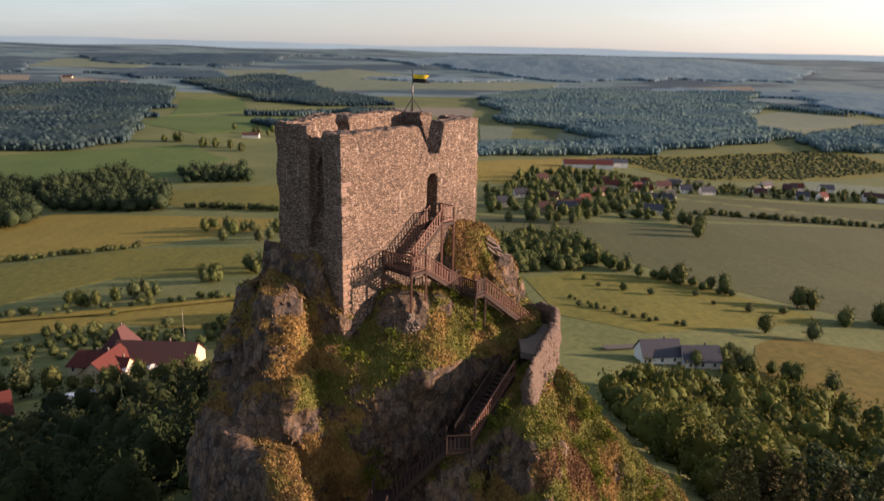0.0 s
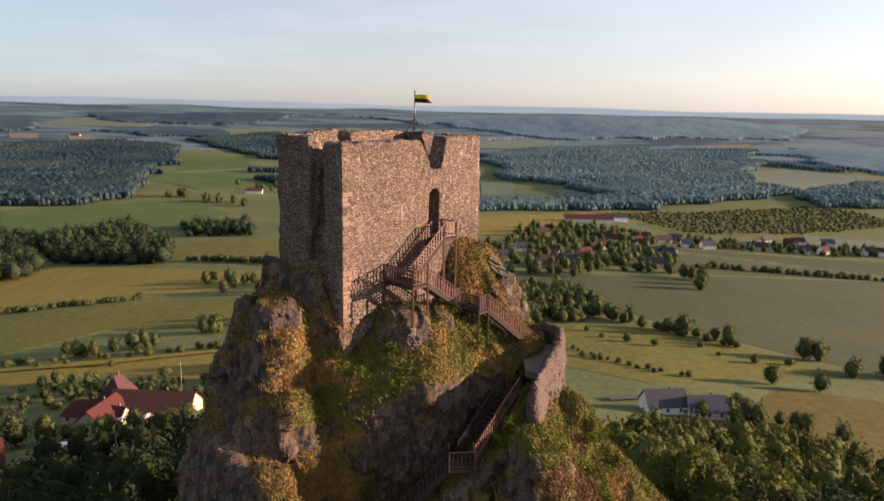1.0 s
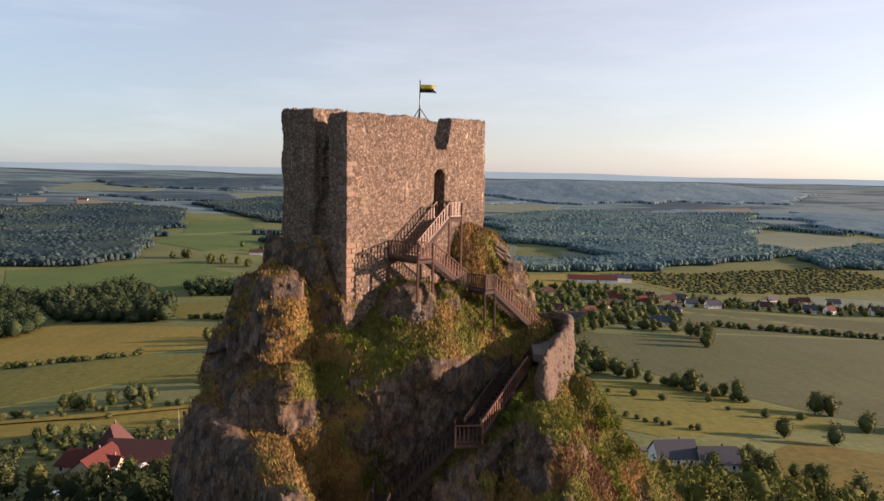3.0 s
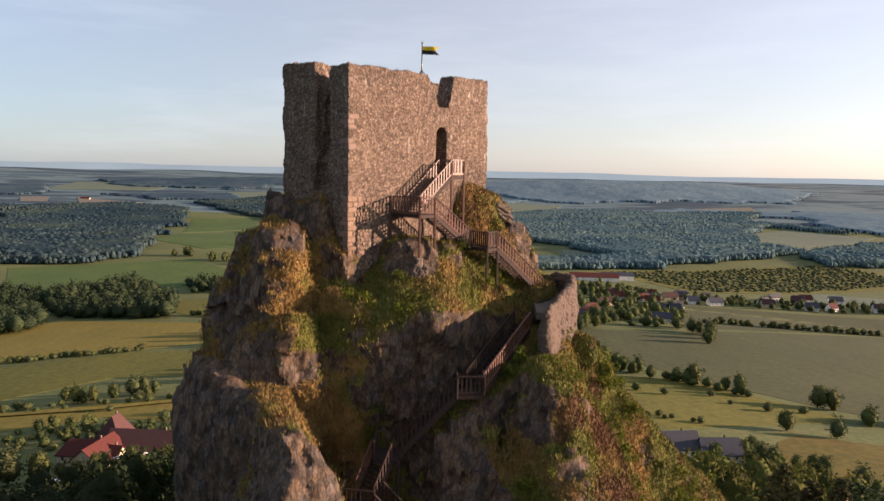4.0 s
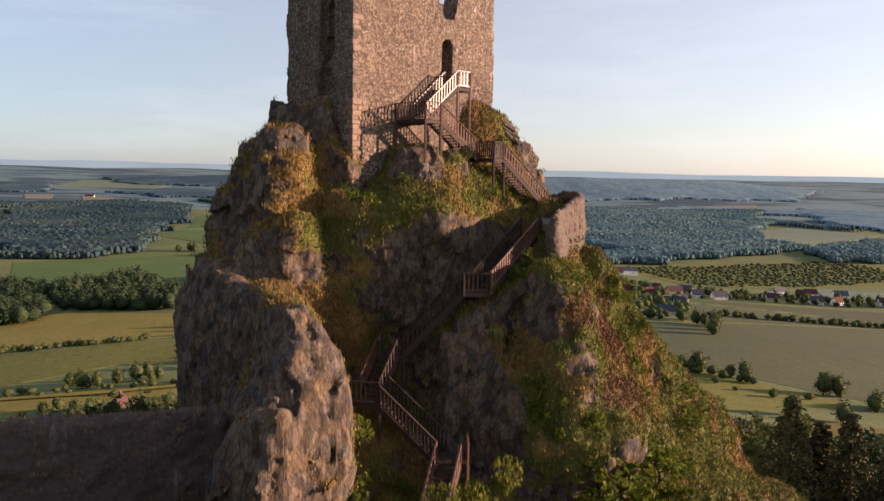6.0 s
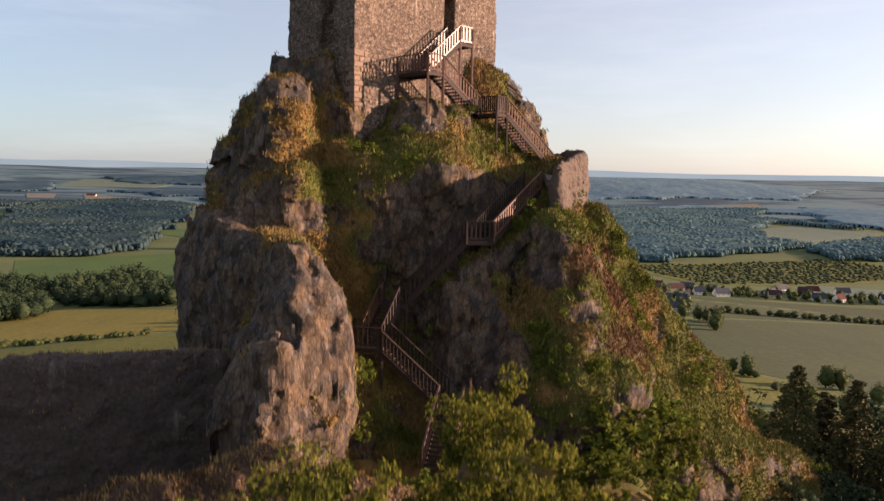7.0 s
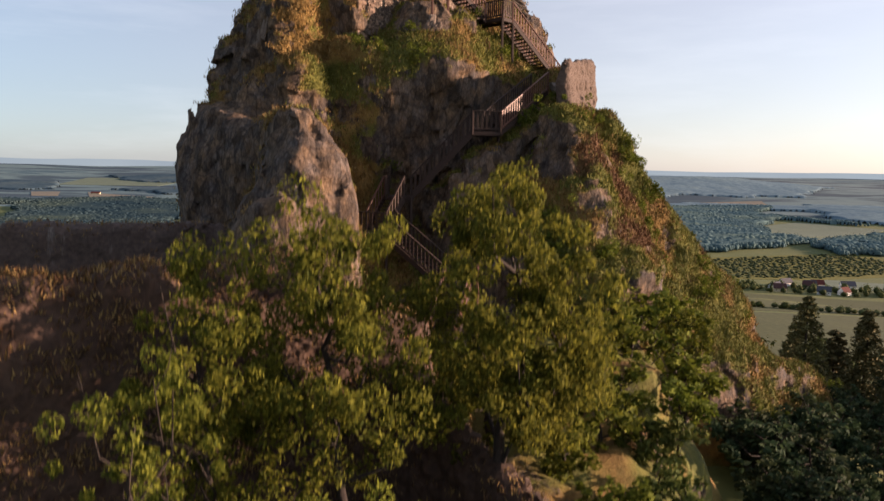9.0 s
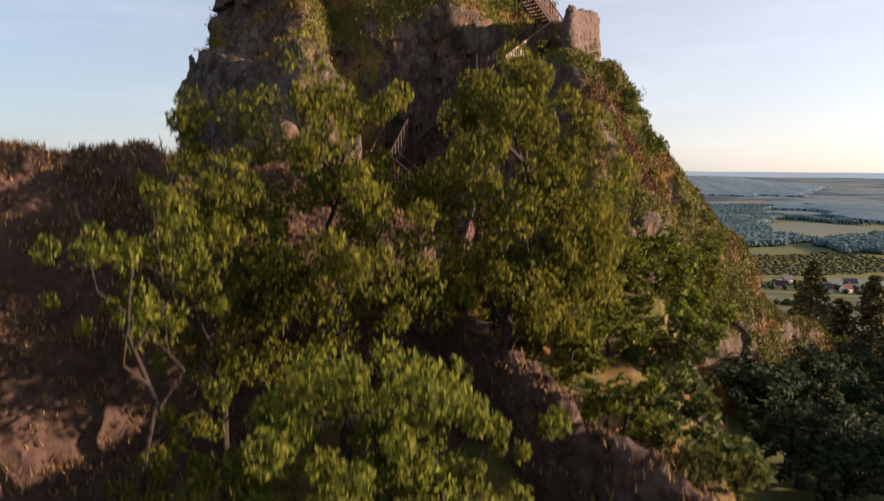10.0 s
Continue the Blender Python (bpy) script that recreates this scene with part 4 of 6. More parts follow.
GREEN_SPOTS = ((-7.9, 43.2, 79.4, 1.7), (-7.2, 42.4, 76.6, 1.5), (-3.4, 43, 79.4, 1.8), (-5.4, 42, 73, 1.5), (-6, 33.4, 71.5, 1.3), (0.4, 44.2, 80.4, 1.6), (1.8, 46, 80.6, 1.8), (3.8, 49, 80.6, 1.8), (8.1, 47.2, 77, 2.4),
               (9.6, 46.2, 74.8, 1.7), (12, 47.6, 73, 2.6), (5.7, 41.7, 76.6, 1.3), (5.1, 38.4, 70.8, 1.5), (5.7, 37.6, 69, 1.7), (6.8, 37, 67.6, 1.8), (15.8, 48, 68.6, 1.5), (16.7, 47.8, 65.5, 2.2), (18, 47.8, 63, 2.4), (12.6, 43.5, 66, 1.7))
RED_SPOTS = ((10.2, 46, 74.2, 0.9), (7.2, 40.4, 74.2, 1.1), (10.9, 44.4, 71.4, 1.4), (6.8, 39.8, 72.8, 0.9), (9.2, 39.4, 69.8, 1.4), (9.8, 41.2, 68.8, 1.2), (9.5, 42.6, 72.6, 1.0), (11.6, 42.6, 68.2, 1.1), (16.9, 49, 67.5, 1.0), (2.4, 51.6, 85.6, 1.5))
BARE_SPOTS = ((-6.8, 31.3, 74.6, 1.8), (-7.3, 30.6, 71.8, 2.2), (-8.5, 30.6, 69.5, 2.5), (-11.6, 37, 73, 2.4), (-12.4, 42, 80, 1.7), (-14, 40, 75, 2.5), (-2.4, 43, 76.6, 2.0), (0.4, 44, 76.2, 2.2), (3, 45, 76.5, 2), (-1.4, 44.7, 81.7, 0.9),
              (6.1, 40.8, 75.2, 0.8), (5.6, 39.7, 73.2, 0.9), (7.7, 39.4, 71.6, 0.8), (1.3, 39, 70.8, 2.4), (2.8, 38, 68, 2.2), (0.4, 44.1, 73.6, 2.2), (5.2, 53.6, 84.6, 1.0), (17.6, 49.4, 66.4, 0.8), (-10.8, 46.2, 86.6, 2.0), (-8.7, 44.8, 85.2, 1.7), (-7.5, 43.8, 83, 0.9), (-2.6, 44.8, 82.4, 1.7))


def growth(p, nz=None):
    """How much turf grows at p, and its dryness and redness, each 0 to 1."""
    w = [sum(np.exp(-((p - s[:3]) ** 2).sum(1) / s[3] ** 2) for s in map(np.array, spots)) + 1e-6 for spots in (DRY_SPOTS, GREEN_SPOTS, RED_SPOTS, BARE_SPOTS)]
    n = fbm(p / 2.4, 3, 91)
    lean = np.interp(p[:, 0], (-13, -9, 6, 9), (-0.3, 0, 0, 0.3)) if nz is None else np.interp(p[:, 0], (-13, -9, 6, 9), (-0.3, 0, 0, 0.25)) + 0.75 * (nz - 0.3)
    turf = 0.44 + 0.62 * np.minimum(w[0] + w[1] + w[2], 1.2) - 0.85 * np.minimum(w[3], 1) + lean + 0.65 * n
    dry = (w[0] + 0.05) / (w[0] + w[1] + 0.1) + 0.9 * fbm(p / 1.7, 2, 95) + np.interp(p[:, 0], (-8, 0, 6, 8), (0.12, -0.05, 0.0, -0.2))
    red = w[2] / (w[0] + w[1] + w[2]) * np.minimum(w[2] * 2, 1) + 0.5 * fbm(p / 1.4, 2, 97) - 0.05
    return np.clip(np.stack([turf, dry, red], 1), 0, 1)


def crag_detail(p):
    bare = 0.95 - 0.55 * growth(p)[:, 0]
    d = 0.55 * fbm(p / 3.6, 3, 11)
    face, joint = facets(p / (1.25, 1.25, 2.2) + 0.25 * fbm(p / 1.5, 2, 21)[:, None], 3)
    d += bare * (0.42 * np.clip(face, -0.6, 0.6) + 0.3 * (0.12 - np.minimum(joint, 0.12)))
    face, joint = facets(p / (0.46, 0.46, 0.95) + 0.15 * vnoise(p * 1.7, 33)[:, None], 8)
    return d - 0.12 + bare * (0.1 * np.clip(face, -0.6, 0.6) + 0.3 * (0.12 - np.minimum(joint, 0.12))) + 0.06 * vnoise(p * 2.6, 31)


def overgrown(ob, v, q):
    """Give a mesh its growth attribute, from place and slope."""
    n = np.cross(v[q[:, 2]] - v[q[:, 0]], v[q[:, 3]] - v[q[:, 1]])
    n /= np.linalg.norm(n, axis=1)[:, None] + 1e-9
    nz, k = np.zeros(len(v)), np.zeros(len(v))
    for i in range(4):
        np.add.at(nz, q[:, i], n[:, 2])
        np.add.at(k, q[:, i], 1)
    g = growth(v, nz / np.maximum(k, 1))
    att = ob.data.color_attributes.new("growth", "FLOAT_COLOR", "POINT")
    att.data.foreach_set("color", np.concatenate([g, np.ones((len(v), 1))], 1).astype(np.float32).ravel())


def crag():
    v, q = skin(crag_field, (-30, 20, 50), (38, 66, 89), 0.2, crag_detail, 2.0)
    rock = thing("crag", "steep basalt crag with ledges of dry grass", "rock")
    own = np.arange(len(v))
    while True:  # keep the one connected body
        low = own.copy()
        np.minimum.at(low, q.ravel(), np.repeat(own[q].min(1), 4))
        low = low[low]
        if (low == own).all():
            break
        own = low
    q = q[own[q[:, 0]] == np.bincount(own).argmax()]
    c = v[q].mean(1)
    x, y, z = c.T
    zone = np.select([(x < -4.5) & (y < 38) & (z < 78), (x < -6) & (z > 75), (x > 5) & (z > 70), (z > 78.6), (z > 68)], [0, 1, 2, 3, 4], 5)
    for k, name in enumerate(("pillar", "shoulder", "ridge", "knoll", "cliff", "foot")):
        f = q[zone == k]
        used, inv = np.unique(f, return_inverse=True)
        overgrown(mesh_of(name, v[used], inv.reshape(-1, 4), CRAG, rock), v[used], inv.reshape(-1, 4))
    return rock, v, q


def columns(parent, at, axis, across, n, size, seed):
    """A bundle of broken basalt columns, each a six-sided prism, as pieces of the crag."""
    rng = np.random.default_rng(seed)
    axis, across = Vector(axis).normalized(), Vector(across).normalized()
    third = axis.cross(across)
    bm = bmesh.new()
    bmesh.ops.create_cone(bm, cap_ends=True, segments=6, radius1=0.5, radius2=0.44, depth=1)
    me = bpy.data.meshes.new("column")
    bm.to_mesh(me)
    bm.free()
    me.materials.append(BASALT)
    turn = Matrix((across, third, axis)).transposed().to_4x4()
    for k in range(n):
        p = Vector(at) + across * rng.uniform(-1, 1) * size[0] + third * rng.uniform(-0.15, 0.15) + axis * rng.uniform(-1, 1) * size[1]
        for _ in range(12):  # sunk into the rock, the face just proud
            near = crag_field(np.array([p[:], p + Vector((0.1, 0, 0)), p + Vector((0, 0.1, 0)), p + Vector((0, 0, 0.1))]))
            p -= Vector((near[1:] - near[0]) * 10).normalized() * (near[0] - 0.02) * 0.7
        ob = new("column", me)
        ob.parent = parent
        w = rng.uniform(0.16, 0.28)
        ob.matrix_basis = Matrix.Translation(p) @ turn @ Euler(rng.normal(0, 0.12, 3)).to_matrix().to_4x4() @ Matrix.Diagonal((w, w, rng.uniform(0.35, 0.9), 1))


def meadow_material(name, *tones):
    m, nt, b = surface(name, 0.85, 0, 0.15)
    geo = nt.nodes.new("ShaderNodeNewGeometry")
    n = len(tones)
    col = ramp(nt, geo.outputs["Random Per Island"], [(k / (n - 1), c) for k, c in enumerate(tones)])
    col = blend(nt, calc(nt, "MULTIPLY", noisy(nt, 0.6, 3), 0.6), col, tones[0])
    nt.links.new(col, b.inputs["Base Color"])
    return m


STRAW = meadow_material("dry_straw_grass", (0.11, 0.072, 0.026), (0.205, 0.135, 0.048), (0.31, 0.213, 0.082))
GRASS = meadow_material("green_grass", (0.07, 0.08, 0.016), (0.145, 0.145, 0.028), (0.235, 0.205, 0.05))
HEATHER = meadow_material("red_brown_herbs", (0.06, 0.032, 0.017), (0.115, 0.06, 0.029), (0.17, 0.105, 0.045))


def tufts(rng, at, n, high, wide):
    """Tufts of curved grass blades, n blades at each place."""
    c = np.repeat(at, n, 0) + rng.normal(0, 0.11, (len(at) * n, 3)) * (1, 1, 0.3)
    a = rng.uniform(0, 6.28, len(c))
    h = high * rng.uniform(0.5, 1.4, len(c))
    out = np.stack([np.cos(a), np.sin(a), np.zeros(len(c))], 1)
    side = np.stack([-np.sin(a), np.cos(a), np.zeros(len(c))], 1) * wide
    tip = c + out * (rng.uniform(0.2, 0.9, len(c)) * h)[:, None] + np.array((0, 0, 1.0)) * (0.8 * h)[:, None]
    v = np.stack([c - side, c + side, tip], 1).reshape(-1, 3)
    return v, np.arange(len(v)).reshape(-1, 3)


def crag_plants(v, q):
    rng = np.random.default_rng(12)
    n = np.cross(v[q[:, 2]] - v[q[:, 0]], v[q[:, 3]] - v[q[:, 1]])
    n /= np.linalg.norm(n, axis=1)[:, None] + 1e-9
    c = v[q].mean(1)
    seen = (c[:, 1] < 56) & (c[:, 2] > 58)
    c, n = c[seen], n[seen]
    g = growth(c, n[:, 2])
    grow = rng.permutation(np.where((g[:, 0] > 0.45) & (n[:, 2] > -0.2))[0])[:86000]
    dry, red = g[grow, 1] + rng.normal(0, 0.3, len(grow)), g[grow, 2] + rng.normal(0, 0.16, len(grow)) > 0.46
    for name, label, pick, mat, high in (("dry_grass", "tufts of dry golden grass on the crag's ledges", (dry > 0.5) & ~red, STRAW, 0.24), ("grass", "green grass growing on the crag's ledges", (dry <= 0.5) & ~red, GRASS, 0.24), ("herbs", "red-brown herbs on the crag's sunny flank", red, HEATHER, 0.25)):
        tagged(mesh_of(name, *tufts(rng, c[grow[pick]], 5, high, 0.034), mat), label, "grass", kind="stuff")
    spots = rng.permutation(np.where((g[:, 0] > 0.5) & (g[:, 1] < 0.4) & (g[:, 2] < 0.4) & (c[:, 0] > -10) & (fbm(c / 3.0, 2, 99) > 0.12))[0])[:150]
    k = np.repeat(spots, 4)
    at = c[k] + n[k] * 0.2 + rng.normal(0, 0.3, (len(k), 3))
    tagged(mesh_of("shrubs", *leaves(rng, at, rng.uniform(0.16, 0.38, len(k)), 60, 0.075), SHRUB), "small leafy shrubs rooted in the crag", "shrub", kind="stuff")


SHRUB = leafy("shrub_leaves", (0.045, 0.062, 0.008), (0.16, 0.175, 0.024), 0.3)
ROCK, CRAG_V, CRAG_Q = crag()
columns(ROCK, (-1.75, 44.55, 81.6), (0.35, -0.1, 0.9), (0.9, -0.2, -0.3), 22, (0.45, 0.7), 3)
columns(ROCK, (4.4, 53.2, 85.0), (-0.75, -0.1, 0.65), (0.4, -0.3, 0.8), 26, (0.9, 0.6), 4)
columns(ROCK, (6.7, 40.6, 73.8), (0.2, -0.1, 0.95), (0.9, -0.3, 0), 20, (0.6, 0.9), 5)
columns(ROCK, (-11.2, 42.2, 81.8), (0.3, -0.1, 0.9), (0.6, -0.7, 0), 24, (0.6, 1.4), 6)
columns(ROCK, (-7.2, 30.6, 71.2), (0.1, -0.1, 0.98), (0.95, -0.2, 0), 20, (0.8, 1.4), 7)
crag_plants(CRAG_V, CRAG_Q)

# ---- the keep ----
CORNER, ALONG, INTO = Vector((-6.2, 44.2, 0)), Vector((0.679, 0.734, 0)), Vector((-0.80, 0.60, 0))
OUT = Vector((0.734, -0.679, 0))  # out of the front wall


def keep_point(s, w, z):
    """From along the front wall, into the keep, and height, to the world."""
    return CORNER + ALONG * s + INTO * w + Vector((0, 0, z))


def box_d(p, lo, hi):
    c, h = (np.array(lo) + hi) / 2, (np.array(hi, float) - lo) / 2
    q = np.abs(p - c) - h
    return np.linalg.norm(np.maximum(q, 0), axis=1) + np.minimum(q.max(1), 0)


def wedge_d(p, axis, mid, z0, half0, z1, half1, lo, hi, drift=0.0):
    """A notch, narrow at z0 and wider at z1, its middle drifting on the way up, through the wall that spans lo..hi on the other axis."""
    half = np.interp(p[:, 2], (z0, z1), (half0, half1))
    d = np.abs(p[:, axis] - np.interp(p[:, 2], (z0, z1), (mid, mid + drift)) - 0.16 * vnoise(np.stack([p[:, 2] * 2.1, p[:, 1 - axis], p[:, 2] * 0], 1), 83)) - half
    o = 1 - axis
    d = np.maximum(d, np.maximum(lo - p[:, o], p[:, o] - hi))
    return np.maximum(d, z0 - p[:, 2])


def keep_field(p):
    along = p[:, 0]
    deep = 4.75 + 2.2 * np.clip(along / 13.45, 0, 1)  # the back wall runs askew
    into = np.where(p[:, 1] > 1.35, 1.35 + (p[:, 1] - 1.35) * 4.75 / deep, p[:, 1])
    real, p = p, np.stack([along, into, p[:, 2]], 1)
    rise = np.where(into > 4.3, np.interp(along, (0, 2, 4.6, 5.8, 13.5), (0.25, 0.45, 0.65, 0.4, 0.45)), np.interp(along, (9.0, 9.4, 12, 13.5), (0, 0.2, 0.32, 0.22)))
    rise = np.where((along < 1.5) & (into < 4.9), np.interp(into, (1.3, 2.6, 3.2, 4.9), (-0.05, -0.05, 0.35, 0.12)), rise)
    rise = np.where((along > 12) & (into > 1.3), np.interp(into, (1.3, 6.1), (0.22, 0.45)), rise)
    flat = np.stack([along / 1.3, into / 1.3, np.zeros(len(p))], 1)
    top = 94.7 + rise + 0.1 * fbm(flat, 3, 41) + 0.07 * vnoise(flat * 4.5, 47)
    f = np.maximum(box_d(p, (0, 0, 78), (13.45, 6.1, 97)), p[:, 2] - top)
    f = np.maximum(f, -box_d(p, (1.35, 1.35, 86.5), (12.1, 4.8, 99)))
    f = np.maximum(f, -wedge_d(p, 0, 8.6, 92.65, 0.4, 95, 1.4, -1, 1.6, -0.42))
    f = np.maximum(f, -wedge_d(p, 0, 5.2, 91.5, 0.3, 95.2, 0.72, 4.4, 8))
    f = np.maximum(f, -wedge_d(real, 1, 4.2, 92.6, 0.1, 95.2, 1.0, 11.8, 15, -0.75))
    f = np.maximum(f, -wedge_d(p, 1, 2.45, 92.6, 0.12, 95, 0.42, -1, 1.8, 0.15))
    f = np.maximum(f, -box_d(p, (-1, 1.7, 86.8), (0.55, 3.0, 99)) + 0.14 * fbm(p * 0.9, 2, 7))
    f = np.maximum(f, -box_d(p, (-1, 2.25, 90.4), (0.85, 2.7, 92.5)))
    f = np.maximum(f, -box_d(p, (-1, 2.1, 89.0), (0.9, 2.85, 90.5)) + 0.08)
    f = np.maximum(f, -box_d(p, (7.98, -1, 87.95), (8.95, 1.6, 90.8)))
    f = np.maximum(f, -(np.hypot(p[:, 0] - 8.465, p[:, 2] - 90.75) - 0.485) - 10 * (p[:, 1] > 1.6))
    return f


def keep_detail(p):
    f1, f2, who = cells(p / (0.34, 0.34, 0.2), 5)
    return 0.03 * (0.2 - np.minimum(f2 - f1, 0.2)) / 0.2 + 0.04 * (who - 0.5) + 0.05 * fbm(p / 1.5, 2, 51)


def keep():
    v, q = skin(keep_field, (-0.5, -0.5, 78), (14, 9.0, 96), 0.1, keep_detail, 0.5)
    w = np.array(CORNER)[None] + v[:, :1] * np.array(ALONG) + v[:, 1:2] * np.array(INTO) + v[:, 2:] * np.array((0, 0, 1.0))
    k = thing("keep", "roofless square ruined stone keep on the crag's top", "ruin", at=(0, 0, 0))
    mesh_of("wall", w, q, MASONRY, k)
    return k


KEEP = keep()


# ---- masonry of the corner, flag ----


def block(name, material, size, m, parent, rng):
    """A dressed stone with eased, slightly uneven edges."""
    bm = bmesh.new()
    bmesh.ops.create_cube(bm, size=1, matrix=Matrix.Diagonal((*size, 1)))
    bmesh.ops.bevel(bm, geom=bm.edges[:], offset=0.035, segments=1, affect="EDGES")
    for v in bm.verts:
        v.co += Vector(rng.normal(0, 0.008, 3))
    ob = part(name, bm, material, parent)
    ob.matrix_basis = m
    return ob


def quoins():
    rng = np.random.default_rng(4)
    z, k = 80.2, 0
    turn = Matrix((ALONG, INTO, Vector((0, 0, 1)))).transposed().to_4x4()
    while z < 94.2:
        h = rng.uniform(0.24, 0.38)
        low = z < 86.4
        a, b = (0.75, 0.45) if k % 2 else (0.45, 0.75)
        a, b = a * rng.uniform(0.85, 1.2), b * rng.uniform(0.85, 1.2)
        o = 0.08 if low else 0.015
        if low or rng.random() < 0.6:
            block("quoin", ASHLAR if low else QUOIN, (a, b, h - 0.018), Matrix.Translation(keep_point(a / 2 - o, b / 2 - o, z + h / 2)) @ turn, KEEP, rng)
        s, end = a - o + 0.02, np.interp(z, (80, 83, 86.4), (0.9, 1.7, 2.2))
        while low and s < end:
            w = rng.uniform(0.2, 0.6)
            if rng.random() < 0.62:
                hs = h * rng.uniform(0.7, 1.0)
                block("stone", ASHLAR, (w - rng.uniform(0.02, 0.08), 0.3, hs - 0.018), Matrix.Translation(keep_point(s + w / 2, 0.12 + rng.uniform(-0.03, 0.05), z + hs / 2)) @ turn @ Matrix.Rotation(rng.normal(0, 0.03), 4, "Y"), KEEP, rng)
            s += w
        z += h
        k += 1


quoins()


def flagpole():
    base = keep_point(12.6, 5.75, 94.45)
    pole = thing("flagpole", "dark steel flagpole with tripod and swallow-tailed flag", "flagpole", at=base)
    bm = bmesh.new()
    bmesh.ops.create_cone(bm, cap_ends=True, segments=10, radius1=0.07, radius2=0.035, depth=3.4, matrix=Matrix.Translation((0, 0, 2.0)))
    bmesh.ops.create_uvsphere(bm, u_segments=10, v_segments=6, radius=0.07, matrix=Matrix.Translation((0, 0, 3.7)))
    part("pole", bm, STEEL, pole, smooth=True)
    for k in range(3):
        bm = bmesh.new()
        a = 0.4 + k * 2.094
        beam(bm, (0.95 * math.cos(a), 0.95 * math.sin(a), 0.45), (0, 0, 1.65), 0.06, 0.06)
        part("brace", bm, STEEL, pole)
    for k in range(3):
        bm = bmesh.new()
        a = k * 2.094
        beam(bm, (0, 0, 3.68), (0.16 * math.cos(a), 0.16 * math.sin(a), 3.9), 0.015, 0.015)
        part("spike", bm, STEEL, pole)
    n = 14
    for name, lo, hi, mat, label in (("flag_upper", 0.32, 0.62, YELLOW, "yellow upper half of the flag"), ("flag_lower", 0.0, 0.32, BLACK, "black lower half of the flag")):
        v, q = [], []
        for i in range(n + 1):
            for j in range(5):
                h = lo + (hi - lo) * j / 4
                length = 1.02 + 0.34 * abs(h - 0.32) / 0.31
                u = i / n * length
                wave = 0.07 * math.sin(u * 5.2 + h) * min(1, u * 2)
                v.append((0.04 + u * 0.97, wave, 2.85 + h - 0.03 * u))
        for i in range(n):
            for j in range(4):
                q.append((i * 5 + j, i * 5 + 5 + j, i * 5 + 6 + j, i * 5 + 1 + j))
        mesh_of(name, v, q, mat, pole, True, label)


flagpole()

# ---- timber stairs ----


def keep_out(s, n, z):
    """From along the front wall and out from it, and height, to the world."""
    return CORNER + ALONG * s + OUT * n + Vector((0, 0, z))


def piece(name, a, b, w, h, material, parent, up=(0, 0, 1)):
    bm = bmesh.new()
    beam(bm, a, b, w, h, up)
    return part(name, bm, material, parent)


def railing(parent, a, b, material=TIMBER, gap=0.25, height=1.1):
    """Handrail, foot rail, end posts and upright boards between two points of the deck."""
    a, b = Vector(a), Vector(b)
    up = Vector((0, 0, 1))
    piece("handrail", a + up * height, b + up * height, 0.11, 0.06, material, parent)
    piece("foot_rail", a + up * 0.14, b + up * 0.14, 0.05, 0.09, material, parent)
    for e in (a, b):
        piece("post", e - up * 0.2, e + up * (height + 0.02), 0.1, 0.1, material, parent, (1, 0.3, 0))
    flat = Vector((b.x - a.x, b.y - a.y, 0))
    n = max(1, int(flat.length / gap))
    across = flat.cross(up)
    for k in range(1, n):
        p = a + (b - a) * k / n
        piece("baluster", p + up * 0.1, p + up * (height - 0.03), 0.1, 0.025, material, parent, across)


def flight(label, a, b, width, rails="lr", material=TIMBER, boards=DARKWOOD, gap=0.25, shaded=""):
    """A straight flight from the upper edge a to the lower edge b: stringers, treads and railings."""
    a, b = Vector(a), Vector(b)
    ob = thing("stair_flight", label, "stairs", "timber stairs up the crag")
    run = Vector((b.x - a.x, b.y - a.y, 0))
    side = run.normalized().cross(Vector((0, 0, 1))) * width / 2
    for e in (1, -1):
        piece("stringer", a + side * e - Vector((0, 0, 0.12)), b + side * e - Vector((0, 0, 0.12)), 0.07, 0.26, boards, ob)
    n = max(2, round((a.z - b.z) / 0.18))
    for k in range(n):
        p = a + (b - a) * (k + 0.5) / n
        p.z = a.z - (a.z - b.z) * (k + 1) / n + 0.02
        piece("tread", p - side * 0.96, p + side * 0.96, 0.29, 0.045, boards, ob)
    # Rails on a shaded side get the darker timber, shade put into colour.
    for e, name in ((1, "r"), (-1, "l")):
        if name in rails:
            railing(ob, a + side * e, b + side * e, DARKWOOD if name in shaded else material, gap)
    return ob


def drop_to_rock(c):
    """How far below c the crag lies."""
    d = 0.4
    while d < 7 and crag_field(np.array([[c.x, c.y, c.z - d]]))[0] > 0:
        d += 0.1
    return d


